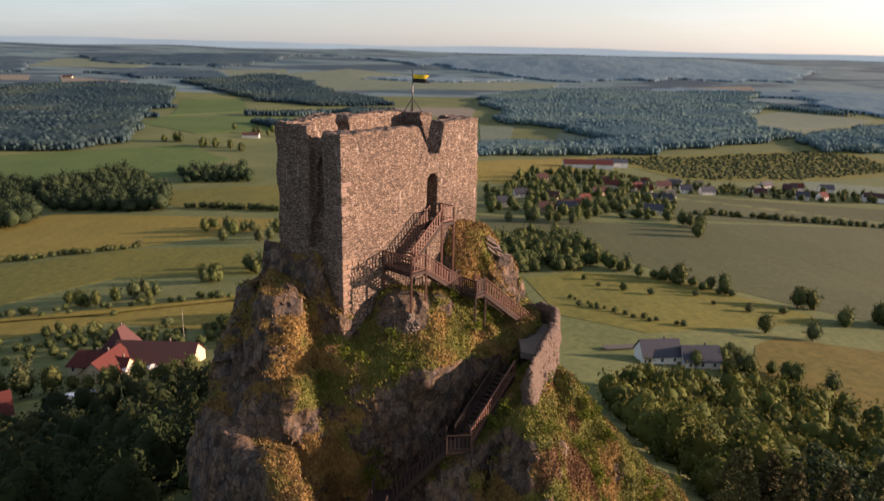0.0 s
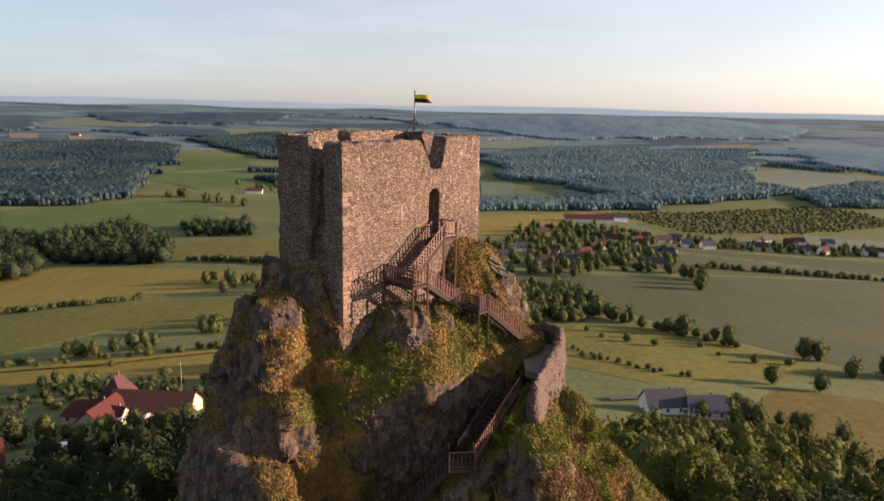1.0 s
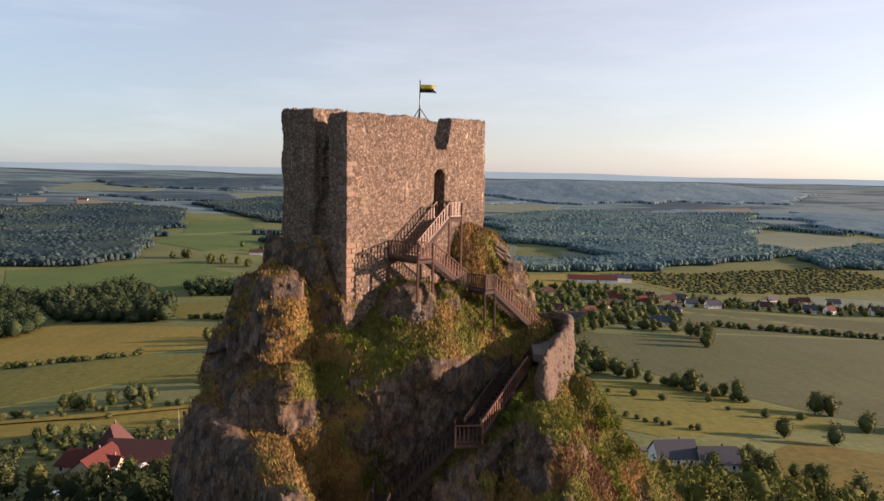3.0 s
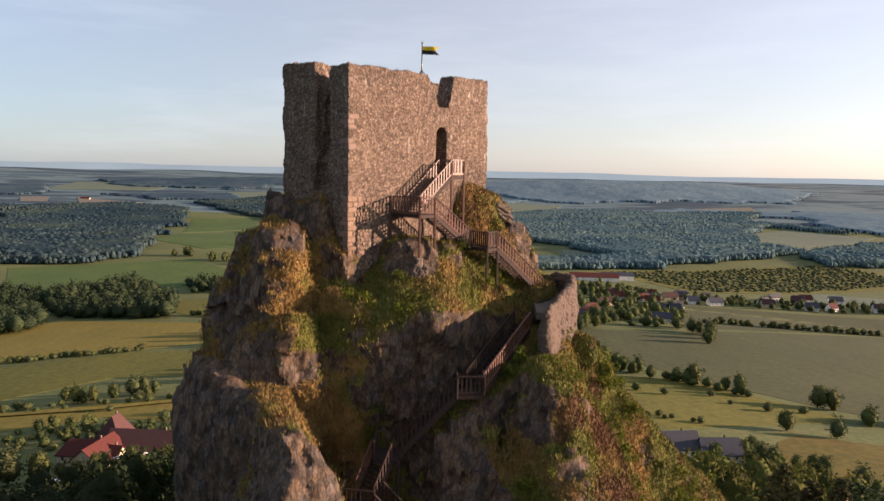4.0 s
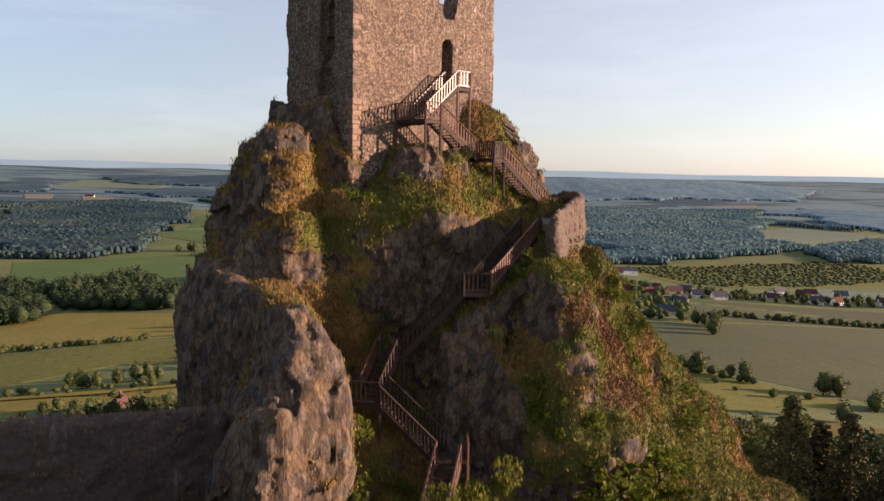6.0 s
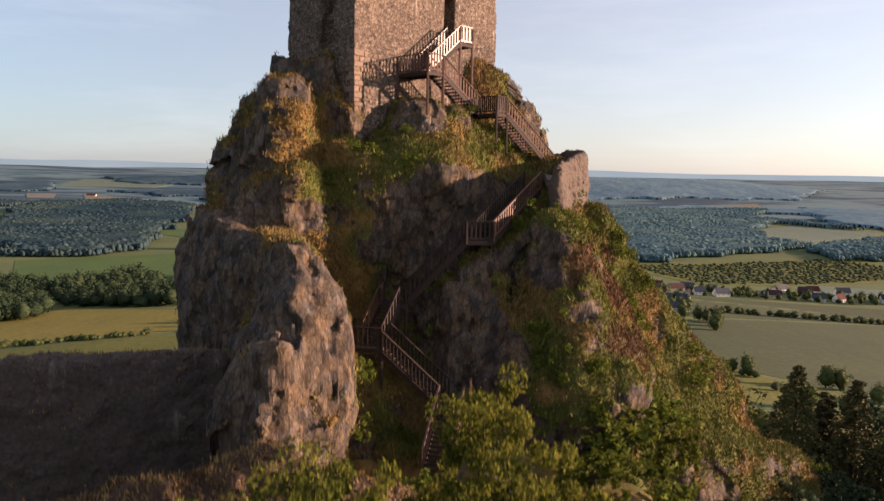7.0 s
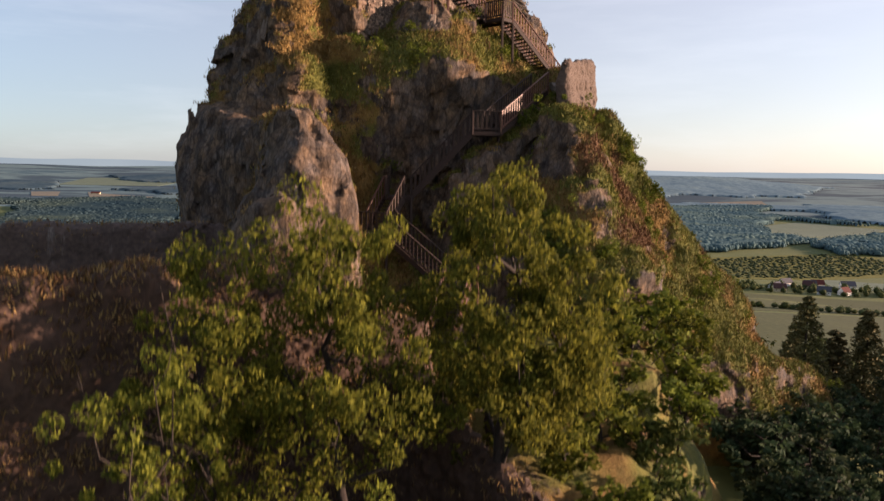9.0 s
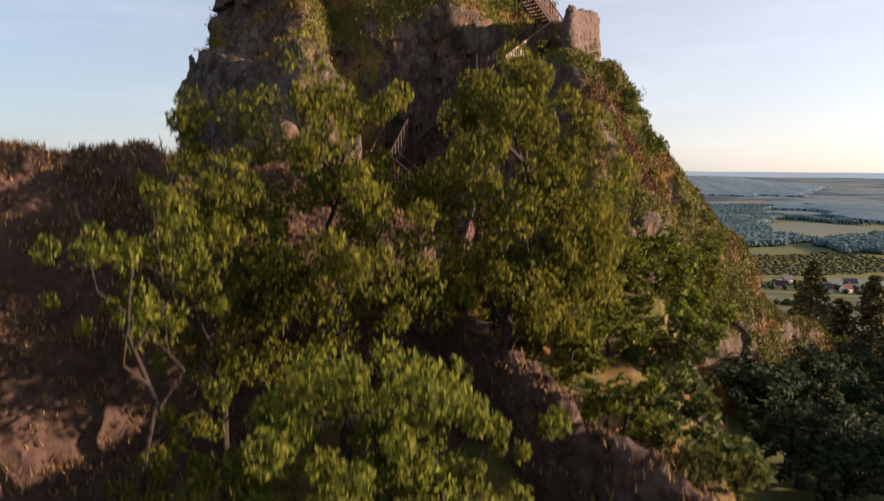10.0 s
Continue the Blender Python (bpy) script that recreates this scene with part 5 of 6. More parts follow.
def landing(label, corners, rails, footings=(), depth=1.5, material=TIMBER):
    """A level deck of boards on posts; rails: pairs of corner numbers."""
    cs = [Vector(c) for c in corners]
    ob = thing("stair_landing", label, "landing", "timber stairs up the crag")
    n = max(3, int((cs[1] - cs[0]).length / 0.16))
    for k in range(n):
        u = (k + 0.5) / n
        p, q = cs[0].lerp(cs[1], u), cs[3].lerp(cs[2], u)
        piece("board", p, q, (cs[1] - cs[0]).length / n - 0.015, 0.045, DARKWOOD, ob)
    for i in range(4):
        piece("joist", cs[i] - Vector((0, 0, 0.13)), cs[(i + 1) % 4] - Vector((0, 0, 0.13)), 0.07, 0.2, DARKWOOD, ob)
    for i, j in rails:
        railing(ob, cs[i], cs[j], material)
    for i, _ in footings:
        d = drop_to_rock(cs[i]) - 0.1
        piece("support_post", cs[i] - Vector((0, 0, d + 0.9)), cs[i] - Vector((0, 0, 0.05)), 0.14, 0.14, material, ob, (1, 0.3, 0))
        if material in (TIMBER, GREYED):
            piece("footing", cs[i] - Vector((0, 0, d + 1.0)), cs[i] - Vector((0, 0, d - 0.15)), 0.4, 0.4, CONCRETE, ob, (1, 0.3, 0))
    return ob


def upper_stairs():
    k = keep_out
    landing("brown timber landing before the keep's doorway", [k(8.05, 0.02, 87.9), k(9.3, 0.02, 87.9), k(9.3, 1.35, 87.9), k(8.05, 1.35, 87.9)], [(1, 2), (2, 3)], ((2, 2.3), (3, 2.6)))
    flight("brown timber stairs along the keep's wall", k(8.05, 0.72, 87.9), k(4.95, 0.72, 85.4), 1.25)
    landing("brown timber landing against the keep's wall", [k(3.6, 0.05, 85.4), k(5.0, 0.05, 85.4), k(5.0, 2.75, 85.4), k(3.6, 2.75, 85.4)], [(0, 3), (3, 2)], ((2, 1.5), (3, 1.6), (0, 1.4)), material=GREYED)
    flight("brown timber stairs down from the wall landing", k(5.0, 2.2, 85.4), k(8.4, 2.4, 83.1), 1.15, material=GREYED)
    box = landing("small dark timber landing at a turn of the stairs", [k(8.4, 1.85, 83.1), k(9.5, 1.85, 83.1), k(9.5, 4.4, 83.1), k(8.4, 4.4, 83.1)], [(0, 1)], ((3, 1.7), (0, 1.3), (2, 1.7)), material=DARKWOOD)
    for a, b in (((8.4, 4.4), (8.4, 3.0)), ((8.4, 4.4), (9.5, 4.4))):
        railing(box, k(*a, 83.1), k(*b, 83.1), DARKWOOD, 0.16)
    flight("brown timber stairs down to the walled terrace", k(9.5, 3.85, 83.1), k(14.0, 4.6, 79.5), 1.15, material=GREYED)


upper_stairs()


def lower_stairs():
    # The gully's shade is painted in by giving rails and landings dark timber.
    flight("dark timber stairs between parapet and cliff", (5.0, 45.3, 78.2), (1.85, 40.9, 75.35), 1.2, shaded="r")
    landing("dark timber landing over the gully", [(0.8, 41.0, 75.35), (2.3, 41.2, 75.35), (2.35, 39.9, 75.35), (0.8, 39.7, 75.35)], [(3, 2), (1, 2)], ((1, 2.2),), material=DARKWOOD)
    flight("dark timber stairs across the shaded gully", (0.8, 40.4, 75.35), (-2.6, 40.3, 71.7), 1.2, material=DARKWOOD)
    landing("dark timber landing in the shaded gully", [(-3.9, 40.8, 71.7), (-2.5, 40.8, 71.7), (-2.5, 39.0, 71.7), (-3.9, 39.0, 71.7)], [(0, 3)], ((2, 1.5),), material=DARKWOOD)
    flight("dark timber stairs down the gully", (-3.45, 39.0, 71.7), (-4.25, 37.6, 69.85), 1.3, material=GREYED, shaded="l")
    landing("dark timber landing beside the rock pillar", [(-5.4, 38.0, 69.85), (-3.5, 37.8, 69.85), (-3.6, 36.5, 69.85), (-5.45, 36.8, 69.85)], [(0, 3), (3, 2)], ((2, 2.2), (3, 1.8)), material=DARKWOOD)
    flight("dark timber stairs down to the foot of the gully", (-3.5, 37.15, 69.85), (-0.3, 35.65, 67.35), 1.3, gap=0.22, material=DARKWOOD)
    landing("timber landing at the foot of the gully", [(-0.5, 36.3, 67.35), (1.1, 36.3, 67.35), (1.1, 34.8, 67.35), (-0.5, 34.8, 67.35)], [(1, 2)], ((2, 1.6), (3, 1.6)))
    flight("timber stairs from the gully to the yard", (0.1, 34.8, 67.35), (-0.6, 32.6, 64.9), 1.3)


lower_stairs()

# ---- ruined walls of the castle ----


def ruined_wall(name, label, pts, thick, foot, spread, seed, h=0.16, lumpy=0.12, category="wall", material=None, weeds=0):
    """A rubble wall along pts (x, y, top), down to foot, its flanks going out by spread a metre."""
    pts = [np.array(p, float) for p in pts]

    def body(p):
        f = np.full(len(p), 99.0)
        for a, b in zip(pts, pts[1:]):
            f = smin(f, ridge(p, a, b, thick / 2, spread), 0.15)
        return f

    def rough(p):
        f1, f2, who = cells(p / (0.45, 0.45, 0.32), seed)
        return lumpy * (0.3 - np.minimum(f2 - f1, 0.3)) / 0.3 + lumpy * (who - 0.5) + 0.18 * fbm(p / 1.4, 2, seed + 60)

    xs, ys, zs = zip(*pts)
    m = thick + spread * (max(zs) - foot)
    v, q = skin(body, (min(xs) - m, min(ys) - m, foot), (max(xs) + m, max(ys) + m, max(zs) + 1), h, rough, 0.8)
    ob = tagged(mesh_of(name, v, q, material or RUBBLE), label, category)
    if weeds:
        rng = np.random.default_rng(seed)
        n = np.cross(v[q[:, 2]] - v[q[:, 0]], v[q[:, 3]] - v[q[:, 1]])
        n /= np.linalg.norm(n, axis=1)[:, None] + 1e-9
        c = v[q].mean(1)
        k = np.where((n[:, 2] > 0.1 + 0.35 * fbm(c / 1.1, 2, 55)) & (c[:, 2] > foot + 3))[0]
        k = rng.permutation(k)[:weeds]
        half = len(k) * 2 // 3
        tagged(mesh_of("dry_weeds", *tufts(rng, c[k[:half]], 7, 0.17, 0.024), STRAW), "dry straw weeds on the ruined wall", "grass", kind="stuff")
        tagged(mesh_of("brown_weeds", *tufts(rng, c[k[half:]], 7, 0.2, 0.024), HEATHER), "red-brown weeds on the ruined wall", "grass", kind="stuff")
    return ob


ruined_wall("parapet", "curved rubble parapet round the stair terrace", [(6.2, 43.0, 80.05), (7.4, 45.8, 80.3), (8.7, 48.6, 80.6), (9.2, 51.2, 80.85), (8.2, 52.6, 80.85), (6.6, 53.0, 80.85)], 0.66, 74.6, 0.03, 7, 0.1, 0.07, material=PARAPET)
ruined_wall("curtain_wall", "dark ruined curtain wall beside the crag", [(-34, 28.4, 70.2), (-18.7, 31.3, 70.5), (-11.0, 33.4, 70.6)], 1.2, 58.0, 0.02, 12, 0.24, weeds=1500)
ruined_wall("curtain_wall", "broken sunlit rubble wall with dry weeds", [(-20, 8.0, 70.0), (-10.6, 16.8, 70.4), (-5.6, 21.2, 70.5), (-1.5, 22.6, 68.4)], 1.3, 58.0, 0.16, 15, 0.18, 0.12, material=RUBBLE_WARM, weeds=12000)
ruined_wall("low_wall", "low crumbling stone wall beside a path", [(-1.5, 21.8, 67.2), (1.6, 17.6, 65.4), (4.2, 11.2, 64.6), (5.5, 4.0, 64.2)], 0.8, 58.0, 0.1, 18, 0.2, 0.2, material=RUBBLE_WARM, weeds=1200)


def yard():
    def body(p):
        f = ridge(p, (-6, 20, 62.4), (2, 34, 64.6), 7.5, 0.5)
        return smin(f, ridge(p, (3, 8, 62.0), (5, 33, 63.4), 2.6, 0.4), 2.0)

    v, q = skin(body, (-30, 0, 50), (34, 44, 67), 0.4, lambda p: 0.5 * fbm(p / 2.5, 3, 77) + 0.12 * vnoise(p * 1.7, 5), 1.5)
    ob = mesh_of("yard", v, q, CRAG)
    overgrown(ob, v, q)
    tagged(ob, "rough grassy castle yard among the ruins", "ground", kind="structure")


yard()


def terrace():
    bm = bmesh.new()
    vs = [bm.verts.new(c) for c in ((6.2, 47.6, 78.8), (7.3, 47.2, 78.8), (8.4, 48.7, 79.2), (8.7, 51.4, 79.45), (6.6, 52.6, 79.5), (5.2, 51.6, 79.45), (6.2, 48.8, 79.2))]
    f = bm.faces.new(vs)
    r = bmesh.ops.extrude_face_region(bm, geom=[f])
    bmesh.ops.translate(bm, verts=[v for v in r["geom"] if isinstance(v, bmesh.types.BMVert)], vec=(0, 0, -0.5))
    bmesh.ops.recalc_face_normals(bm, faces=bm.faces[:])
    tagged(part("terrace", bm, GRAVEL), "trodden gravel terrace behind the parapet", "terrace", kind="structure")


terrace()

# ---- buildings ----
ROOF_RED = plain("red_roof_tiles", (0.06, 0.015, 0.012), (0.085, 0.022, 0.018), 0.6, 0.9)
ROOF_DARK = plain("dark_red_roof_tiles", (0.045, 0.02, 0.02), (0.064, 0.03, 0.028), 0.6, 0.9)
ROOF_GREY = plain("grey_roof_sheets", (0.03, 0.034, 0.048), (0.05, 0.055, 0.07), 0.6, 0.8)
PLASTER = plain("cream_plaster", (0.42, 0.36, 0.24), (0.5, 0.44, 0.3), 0.5)
WHITEWALL = plain("white_plaster", (0.62, 0.6, 0.55), (0.74, 0.72, 0.67), 0.5)
GLASS = plain("window_glass", (0.02, 0.025, 0.03), (0.03, 0.035, 0.04), 1.0, 0.12, spec=0.6)
CANVAS = plain("white_canvas", (0.42, 0.41, 0.38), (0.5, 0.49, 0.45), 1.0)


def gabled(ob, cx, cy, z, length, width, eave, ridge_h, walls, roof, windows=3, turn=0.0, hip=0.0):
    """A gabled block under ob: walls, two roof slopes, windows and chimney; the ridge runs along its local x."""
    m = Matrix.Translation((cx, cy, z)) @ Matrix.Rotation(turn, 4, "Z")
    l, w = length / 2, width / 2
    bm = bmesh.new()
    base = [bm.verts.new(m @ Vector(c)) for c in ((-l, -w, -3), (l, -w, -3), (l, w, -3), (-l, w, -3))]
    top = [bm.verts.new(m @ Vector(c)) for c in ((-l, -w, eave), (l, -w, eave), (l, w, eave), (-l, w, eave))]
    e0, e1 = bm.verts.new(m @ Vector((-l + hip, 0, ridge_h - 0.15))), bm.verts.new(m @ Vector((l - hip, 0, ridge_h - 0.15)))
    for f in ((base[0], base[1], top[1], top[0]), (base[2], base[3], top[3], top[2]), (base[1], base[2], top[2], e1, top[1]), (base[3], base[0], top[0], e0, top[3]), (top[0], top[1], e1, e0), (top[2], top[3], e0, e1)):
        bm.faces.new(f)
    part("wall", bm, walls, ob)
    o = 0.45
    for sgn in (1, -1):
        bm = bmesh.new()
        drop = o * (ridge_h - eave) / w
        c = [(-l - o, -sgn * (w + o), eave - drop), (l + o, -sgn * (w + o), eave - drop), (l + o - hip, 0, ridge_h), (-l - o + hip, 0, ridge_h)]
        lo = [bm.verts.new(m @ Vector(q)) for q in c]
        hi = [bm.verts.new(m @ (Vector(q) + Vector((0, 0, 0.22)))) for q in c]
        bm.faces.new(hi)
        bm.faces.new(lo[::-1])
        for i in range(4):
            bm.faces.new((lo[i], lo[(i + 1) % 4], hi[(i + 1) % 4], hi[i]))
        bmesh.ops.recalc_face_normals(bm, faces=bm.faces[:])
        part("roof", bm, roof, ob)
    for sgn in (1, -1) if hip else ():
        bm = bmesh.new()
        drop = o * (ridge_h - eave) / w
        c = [(sgn * (l + o), -w - o, eave - drop), (sgn * (l + o), w + o, eave - drop), (sgn * (l + o - hip), 0, ridge_h)]
        lo = [bm.verts.new(m @ Vector(q)) for q in c]
        hi = [bm.verts.new(m @ (Vector(q) + Vector((0, 0, 0.21)))) for q in c]
        bm.faces.new(hi)
        bm.faces.new(lo[::-1])
        for i in range(3):
            bm.faces.new((lo[i], lo[(i + 1) % 3], hi[(i + 1) % 3], hi[i]))
        bmesh.ops.recalc_face_normals(bm, faces=bm.faces[:])
        part("roof", bm, roof, ob)
    for sgn in (1, -1):
        for k in range(windows):
            x = -l + length * (k + 0.5) / windows
            bm = bmesh.new()
            bmesh.ops.create_cube(bm, size=1, matrix=m @ Matrix.Translation((x, sgn * (w + 0.02), eave * 0.55)) @ Matrix.Diagonal((1.0, 0.12, 1.3, 1)))
            win = part("window", bm, CANVAS, ob, "white window frame")
            bm = bmesh.new()
            bmesh.ops.create_cube(bm, size=1, matrix=m @ Matrix.Translation((x, sgn * (w + 0.05), eave * 0.55)) @ Matrix.Diagonal((0.8, 0.12, 1.1, 1)))
            part("pane", bm, GLASS, win)
    bm = bmesh.new()
    bmesh.ops.create_cube(bm, size=1, matrix=m @ Matrix.Translation((l * 0.3, 0.6, ridge_h + 0.2)) @ Matrix.Diagonal((0.45, 0.45, 1.3, 1)))
    part("chimney", bm, CONCRETE, ob)


def inn():
    ob = thing("inn", "long country inn with dark red tiled roofs and cream walls", "building", at=(0, 0, 0))
    g = 2.4
    gabled(ob, -87, 205, g, 25, 12, 2.6, 7.4, PLASTER, ROOF_DARK, 8, radians(-2))
    gabled(ob, -99, 196, g, 14, 9.5, 3.2, 7.2, PLASTER, ROOF_RED, 4, radians(82))
    gabled(ob, -101, 211, g, 9, 9, 3.0, 9.6, PLASTER, ROOF_DARK, 3, radians(80), 3.2)
    gabled(ob, -106, 201, g, 11, 9, 2.4, 5.6, PLASTER, ROOF_RED, 3, radians(-4), 2.0)
    gabled(ob, -95.5, 197, g, 6, 6, 2.8, 5.6, PLASTER, ROOF_RED, 2, radians(-8))


inn()


def parasol(x, y):
    z = float(land(x, y))
    ob = thing("parasol", "large square white parasol on the inn's terrace", "parasol", "parasols at the inn", (x, y, z))
    bm = bmesh.new()
    bmesh.ops.create_cone(bm, cap_ends=True, segments=4, radius1=1.9, radius2=0.1, depth=0.7, matrix=Matrix.Translation((0, 0, 2.9)))
    part("canopy", bm, CANVAS, ob)
    bm = bmesh.new()
    bmesh.ops.create_cone(bm, cap_ends=True, segments=8, radius1=0.05, radius2=0.05, depth=2.8, matrix=Matrix.Translation((0, 0, 1.4)))
    part("pole", bm, WHITEWALL, ob)


for px_, py_ in ((-91, 191.5), (-84, 192)):
    parasol(px_, py_)


def mast(x, y, height):
    z = float(land(x, y))
    ob = thing("mast", "slender pale steel mast behind the inn", "mast", at=(x, y, z))
    bm = bmesh.new()
    bmesh.ops.create_cone(bm, cap_ends=True, segments=8, radius1=0.06, radius2=0.03, depth=height, matrix=Matrix.Translation((0, 0, height / 2)))
    part("pole", bm, WHITEWALL, ob, smooth=True)
    for k in range(2):
        bm = bmesh.new()
        beam(bm, (-0.7, 0, height - 0.4 - 0.9 * k), (0.7, 0, height - 0.4 - 0.9 * k), 0.06, 0.06)
        part("aerial", bm, STEEL, ob)


mast(-87, 227, 13)


def car(x, y, turn, paint, label):
    z = float(land(x, y))
    ob = thing("car", label, "car", "parked cars by the inn", (x, y, z))
    ob.rotation_euler = (0, 0, turn)
    bm = bmesh.new()
    prof = [(-2.1, 0.35), (-2.1, 0.8), (-1.5, 0.95), (-0.9, 1.45), (0.7, 1.45), (1.3, 1.0), (2.0, 0.85), (2.1, 0.35)]
    a = [bm.verts.new((px, -0.85, pz)) for px, pz in prof]
    b = [bm.verts.new((px, 0.85, pz)) for px, pz in prof]
    bm.faces.new(a)
    bm.faces.new(b[::-1])
    for i in range(len(prof)):
        bm.faces.new((a[i], b[i], b[(i + 1) % 8], a[(i + 1) % 8]))
    bmesh.ops.recalc_face_normals(bm, faces=bm.faces[:])
    part("body", bm, paint, ob)
    for wx in (-1.3, 1.3):
        for wy in (-0.82, 0.82):
            bm = bmesh.new()
            bmesh.ops.create_cone(bm, cap_ends=True, segments=14, radius1=0.33, radius2=0.33, depth=0.2, matrix=Matrix.Translation((wx, wy, 0.33)) @ Matrix.Rotation(radians(90), 4, "X"))
            part("wheel", bm, BLACK, ob)


PAINT = plain("white_car_paint", (0.7, 0.7, 0.7), (0.76, 0.76, 0.76), 1, 0.25, spec=0.5)
car(-98, 172, 0.2, PAINT, "white hatchback parked beside the inn")
car(-92, 173, 0.1, STEEL, "dark car parked beside the inn")


def cottage(x, y, length, width, turn, walls, roof, label, eave=3.0, top=6.5):
    ob = thing("house", label, "house", "houses of the village")
    gabled(ob, x, y, float(land(x, y)), length, width, eave, top, walls, roof, 3, turn)


cottage(74, 218, 13, 8, 0.12, WHITEWALL, ROOF_GREY, "white farmhouse with a dark grey roof", 3.2, 7.5)
cottage(87, 216, 12, 8, 0.05, WHITEWALL, ROOF_GREY, "white farmhouse with a slate grey roof", 3.0, 6.8)
cottage(-112, 158, 12, 9, 0.6, PLASTER, ROOF_RED, "house with a red roof among trees", 3.4, 7.5)


def village():
    rng = np.random.default_rng(21)
    looks = ((WHITEWALL, ROOF_RED, "white village house with a red roof"), (PLASTER, ROOF_DARK, "cream village house with a dark red roof"), (WHITEWALL, ROOF_GREY, "white village house with a grey roof"))
    for lo, hi, n in (((52, 575), (185, 660), 9), ((110, 670), (230, 780), 10), ((225, 740), (330, 800), 7), ((340, 735), (500, 800), 9)):
        for _ in range(n):
            w, r, label = looks[rng.integers(0, 3)]
            cottage(rng.uniform(lo[0], hi[0]), rng.uniform(lo[1], hi[1]), rng.uniform(10, 17), rng.uniform(8, 10), rng.uniform(-0.5, 0.5), w, r, label, 4.0, 8.5)
    cottage(190, 905, 62, 16, -0.06, WHITEWALL, ROOF_RED, "long farm building with a red roof", 5, 10)
    cottage(225, 925, 40, 14, -0.06, WHITEWALL, ROOF_GREY, "long farm building with a pale grey roof", 6, 10)
    cottage(470, 735, 40, 12, -0.3, WHITEWALL, ROOF_DARK, "long low barn at the village's end", 5, 9)
    cottage(-300, 1130, 26, 10, 0.1, WHITEWALL, ROOF_DARK, "lone white farmhouse among far fields", 4, 8)
    cottage(-1240, 2420, 30, 10, 0.1, PLASTER, ROOF_RED, "far farm with red roofs", 4, 9)


village()

# ---- hedges and single trees ----


def hedgerow_trees():
    rng = np.random.default_rng(8)
    at0 = (0, 0, -200)
    models = [grown_tree(60 + k, 9, 3.6, "round broadleaf tree in full summer leaf", LEAF if k != 1 else LEAF_HAZED, 30, 7, 0.36, at0, group="trees of the fields", low=0.1, core=0.92, limbs=3) for k in range(3)]
    shrubs = [grown_tree(70 + k, 3.4, 2.2, "low dense bush in a meadow", LEAF if k else LEAF_HAZED, 16, 7, 0.19, at0, group="bushes of the fields", category="bush", low=0.02, core=0.92, limbs=3) for k in range(2)]

    def put(model, x, y, s):
        copy = copy_thing(model, Matrix.LocRotScale((x, y, float(land(x, y))), Euler((0, 0, rng.uniform(0, 6.3))), None))
        copy.scale = (s, s, s * rng.uniform(0.85, 1.15))

    def line(kind, x0, y0, x1, y1, n, lo, hi, wide=3.0):
        for k in range(n):
            u = (k + rng.uniform(-0.4, 0.4)) / max(1, n - 1)
            put(kind[rng.integers(0, len(kind))], x0 + (x1 - x0) * u + rng.normal(0, wide), y0 + (y1 - y0) * u + rng.normal(0, wide), rng.uniform(lo, hi))

    line(models, 84, 384, 140, 330, 14, 0.7, 1.2)
    line(shrubs, 100, 370, 144, 324, 12, 0.8, 1.5)
    line(shrubs, 225, 606, 400, 594, 44, 0.9, 1.9)
    line(shrubs, -250, 386, -186, 420, 30, 0.7, 1.3, 1.6)
    line(models, -158, 284, -124, 306, 10, 0.5, 1.0, 4)
    line(models, -156, 490, -110, 440, 14, 0.7, 1.1, 9)
    line(models, -110, 320, -96, 360, 10, 0.7, 1.1, 5)
    line(shrubs, -212, 582, -128, 556, 28, 1.0, 1.9, 2.0)
    line(models, -390, 1070, -260, 980, 14, 1.0, 1.6, 16)
    line(models, -330, 1180, -180, 1150, 12, 1.0, 1.6, 16)
    line(shrubs, -200, 262, -90, 294, 30, 0.6, 1.2, 4)
    line(shrubs, -130, 236, -66, 252, 14, 0.7, 1.4, 5)
    line(models, 176, 286, 240, 292, 9, 0.9, 1.3)
    line(shrubs, 60, 290, 100, 262, 9, 0.5, 0.8, 0.6)
    line(shrubs, 80, 330, 150, 300, 10, 0.5, 1.1, 8)
    line(shrubs, 60, 300, 84, 268, 9, 0.4, 0.6, 0.5)
    line(models, 136, 262, 146, 256, 2, 0.8, 1.0, 1)
    line(models, 86, 218, 100, 208, 6, 0.5, 0.8, 3)
    line(models, 100, 226, 118, 200, 10, 0.4, 0.8, 3)
    line(models, 200, 500, 190, 560, 7, 1.0, 1.5, 6)
    line(models, 60, 520, 120, 540, 8, 0.9, 1.3, 6)
    line(models, -70, 230, -30, 270, 9, 0.8, 1.2, 8)
    line(models, -128, 170, -112, 186, 5, 0.9, 1.2, 4)
    line(models, -104, 180, -66, 186, 12, 0.45, 0.75, 2.5)
    put(models[0], 168, 310, 1.25)
    put(models[2], 173, 308, 1.0)
    for m in models + shrubs:
        for o in (*m.children_recursive, m):
            bpy.data.objects.remove(o)


hedgerow_trees()
spruce(5, 20, "tall dark spruce below the crag", (32.5, 66.7, 39.5), "spruces below the crag")
spruce(6, 19, "tall dark spruce below the crag", (36.6, 67.5, 39.8), "spruces below the crag")
spruce(7, 17, "slender dark spruce below the crag", (43.0, 64.0, 37.5), "spruces below the crag")
for sx, sy, sh in ((30.5, 61, 11), (35.5, 60.5, 12), (40.5, 61.5, 13), (46, 60, 12), (37.5, 56, 10), (43, 55, 11), (48, 66, 15)):
    spruce(int(sx), sh, "dark spruce among trees below the crag", (sx, sy, float(land(sx, sy)) - 0.3), "spruces below the crag")

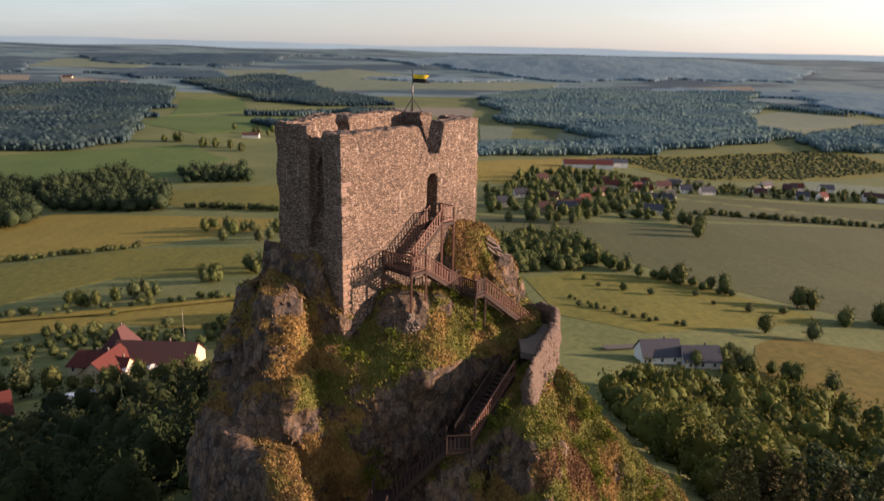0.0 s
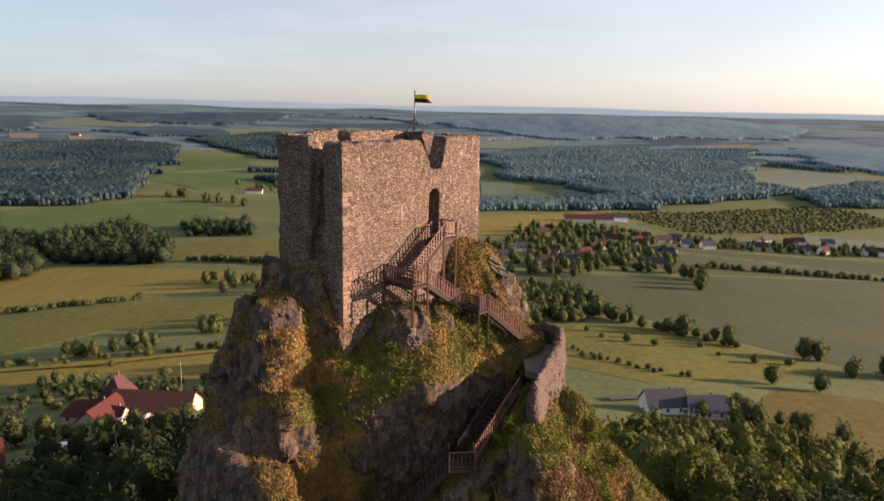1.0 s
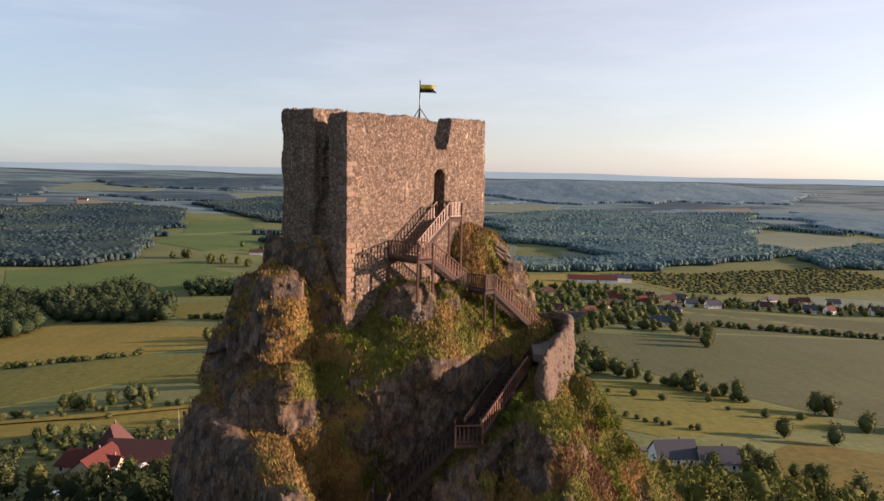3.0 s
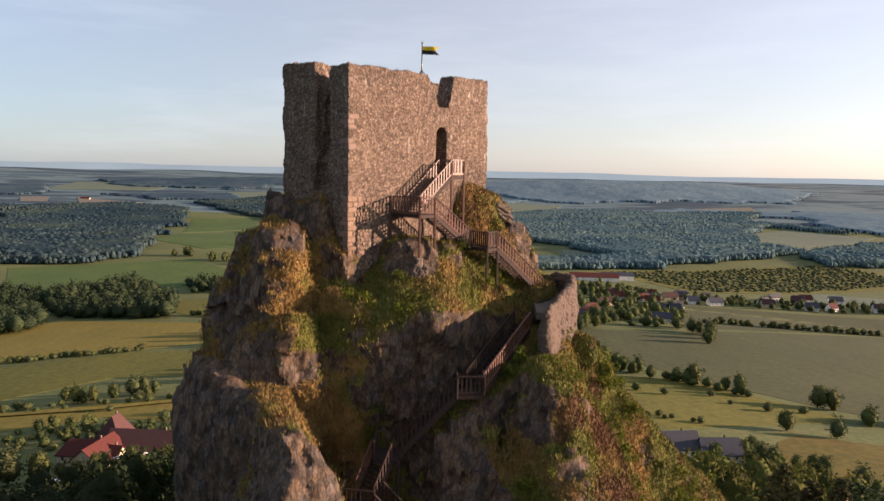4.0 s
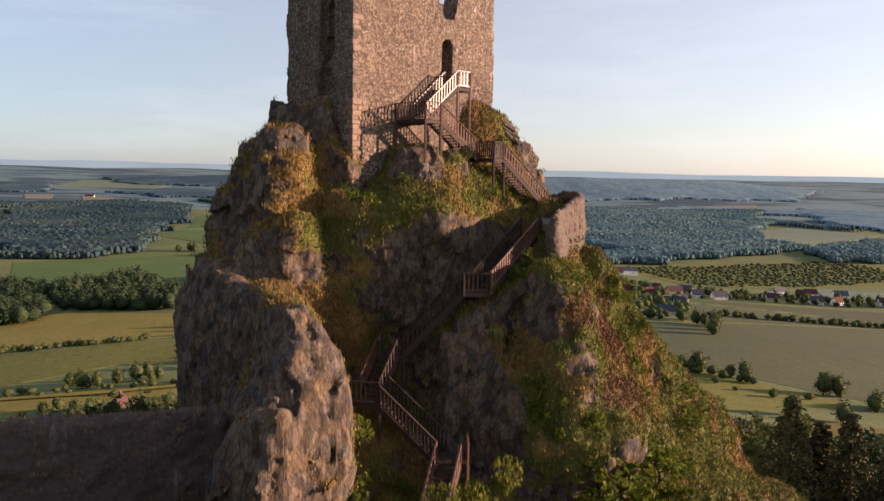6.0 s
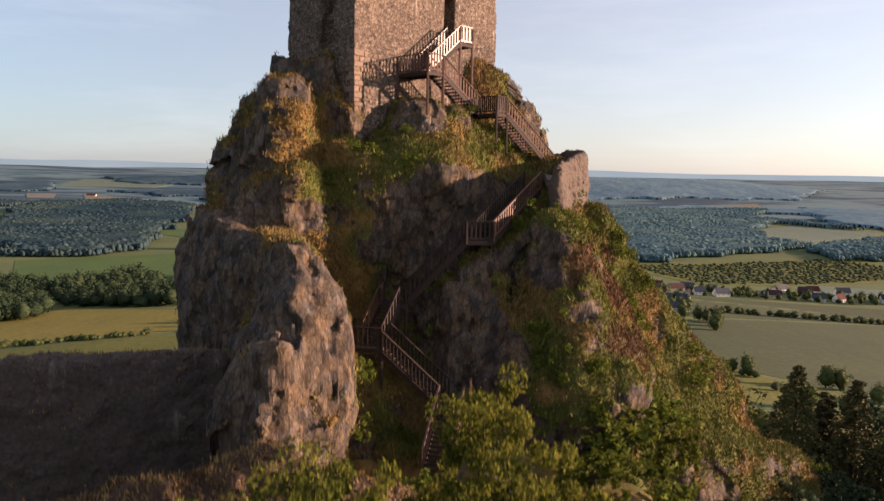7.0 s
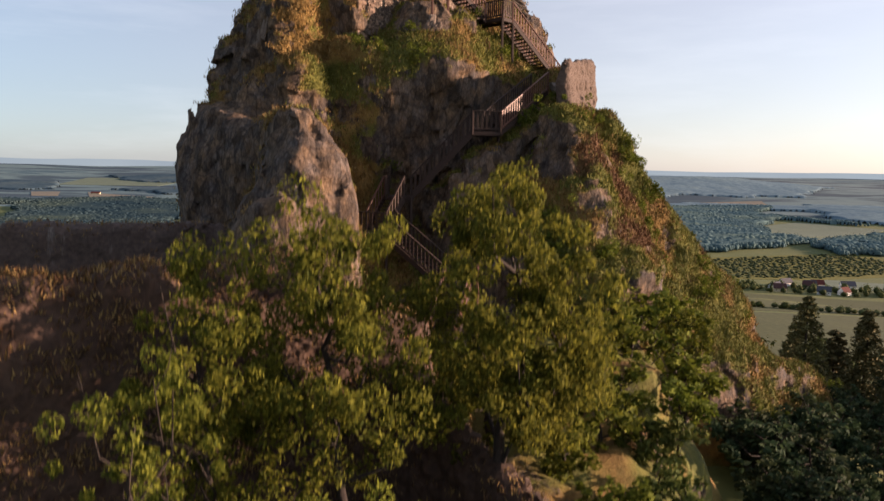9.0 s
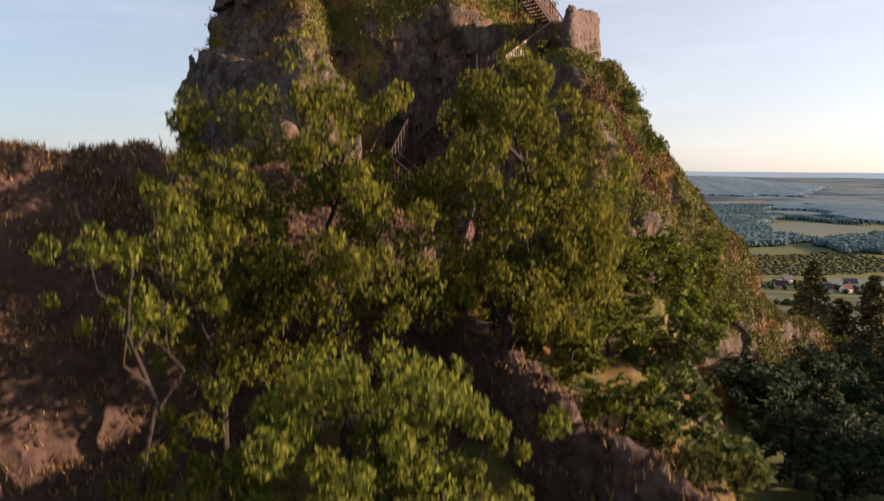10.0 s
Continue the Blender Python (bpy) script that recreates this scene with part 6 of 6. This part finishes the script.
# ---- plants of the crag and the yard ----
grown_tree(101, 9.6, 2.7, "ash tree in sunlit leaf beside the yard wall", LEAF_NEAR, 110, 190, 0.08, (0.9, 17.5, 63.4), (1.0, 2.2), 0.24, 0.018, low=0.36, limbs=8)
grown_tree(102, 8.8, 2.7, "bushy young ash tree before the rubble wall", LEAF_NEAR, 92, 150, 0.075, (-2.75, 16.8, 63.4), (-0.2, 0.2), 0.3, 0.016, low=0.34, limbs=8)
grown_tree(103, 8.4, 1.9, "slender young ash before the rubble wall", LEAF_NEAR, 56, 120, 0.07, (-5.3, 15.6, 62.3), (-0.2, 0), 0.35, 0.013, low=0.36, limbs=8)
grown_tree(104, 8.7, 1.3, "thin young ash rising over the rubble wall", LEAF_NEAR, 34, 80, 0.06, (-5.8, 12.8, 61.8), (-0.3, 0), 0.45, 0.01, low=0.55)
grown_tree(105, 5.6, 2.2, "bushy young ash in the castle yard", LEAF_NEAR, 60, 130, 0.07, (-1.6, 12.0, 61.6), (0, 0), 0.08, 0.016, low=0.02)
grown_tree(106, 4.7, 1.7, "leafy elder bush in the castle yard", LEAF_NEAR, 44, 120, 0.07, (-0.3, 12.4, 61.6), (0, 0), 0.08, 0.016, "bush", low=0.02)


grown_tree(107, 4.2, 1.6, "leafy elder bush before the rubble wall", LEAF_NEAR, 40, 110, 0.07, (-4.4, 11.8, 61.2), (0, 0), 0.08, 0.016, "bush", low=0.02)


def yard_bushes():
    rng = np.random.default_rng(31)
    at0 = (0, 0, -200)
    bush = [grown_tree(110 + k, 3.4, 1.7, "dense bush at the foot of the crag", (SHRUB, LEAF_SUN, LEAF_DARK)[k], 30, 26, 0.17, at0, group="bushes at the crag's foot", category="bush", low=0.02) for k in range(3)]
    tall = [grown_tree(114 + k, 12, 4.0, "tall broadleaf tree added on the hill's flank", LEAF_DARK, 70, 16, 0.42, at0, group="trees on the hill's flank", low=0.15) for k in range(2)]
    for x, y, z, s in ((6.4, 30, 63.4, 1.1), (8.4, 33, 63.2, 1.2), (10.4, 31, 62, 1.0), (11.6, 36.5, 63.0, 1.0), (9, 27.4, 62.4, 0.8), (4.4, 26.5, 63.2, 0.7), (-4.5, 26, 63.2, 0.9), (-1.5, 29, 63.8, 0.7), (2.5, 30.5, 64.0, 0.7), (3.6, 22, 63.0, 0.8), (5.2, 24.5, 62.8, 0.9), (4.6, 19, 62.3, 0.7), (6.4, 21, 61.0, 0.9), (5.8, 16.5, 61.0, 0.8), (7.4, 25, 61.0, 1.0), (3.4, 16, 62.0, 0.5), (7.0, 18, 60.0, 1.0), (2.6, 25, 63.4, 0.8), (6.8, 28.5, 62.6, 0.8), (1.2, 24, 63.6, 0.9), (-0.6, 25.5, 63.6, 0.9), (3.6, 27.6, 63.4, 0.9), (0.8, 28, 63.8, 0.8), (8.6, 36.0, 63.8, 1.1), (12.6, 40.5, 63.0, 1.0)):
        c = copy_thing(bush[int(z < 61.5)], Matrix.LocRotScale((x, y, z), Euler((0, 0, rng.uniform(0, 6.3))), None))
        c.scale = (s, s, s)
    # These bushes take the darkest leaves, the slope's shade painted into them.
    for _ in range(70):
        x, y = rng.uniform(11, 29), rng.uniform(12, 52)
        if crag_field(np.array([[x, y, float(land(x, y)) + 3]]))[0] < 0:
            continue
        c = copy_thing(bush[2], Matrix.LocRotScale((x, y, float(land(x, y)) - 0.3), Euler((0, 0, rng.uniform(0, 6.3))), None))
        c.scale = (s := rng.uniform(0.85, 1.25), s, s)
    # Trees added to cast shade over the lower right, many out of view.
    gx, gy = np.meshgrid(np.arange(18, 64, 9), np.arange(4, 84, 9))
    for x, y in np.stack([gx.ravel(), gy.ravel()], 1) + rng.uniform(-2.2, 2.2, (gx.size, 2)):
        if (y > 34 and x < 30) or (y > 56 and x < 40) or x < 18 + 0.1 * y:
            continue
        z = float(land(x, y)) - 0.3
        c = copy_thing(tall[rng.integers(0, 2)], Matrix.LocRotScale((x, y, z), Euler((0, 0, rng.uniform(0, 6.3))), None))
        c.scale = (s := rng.uniform(0.85, 1.1), s, s)
    for m in bush + tall:
        for o in (*m.children_recursive, m):
            bpy.data.objects.remove(o)


yard_bushes()
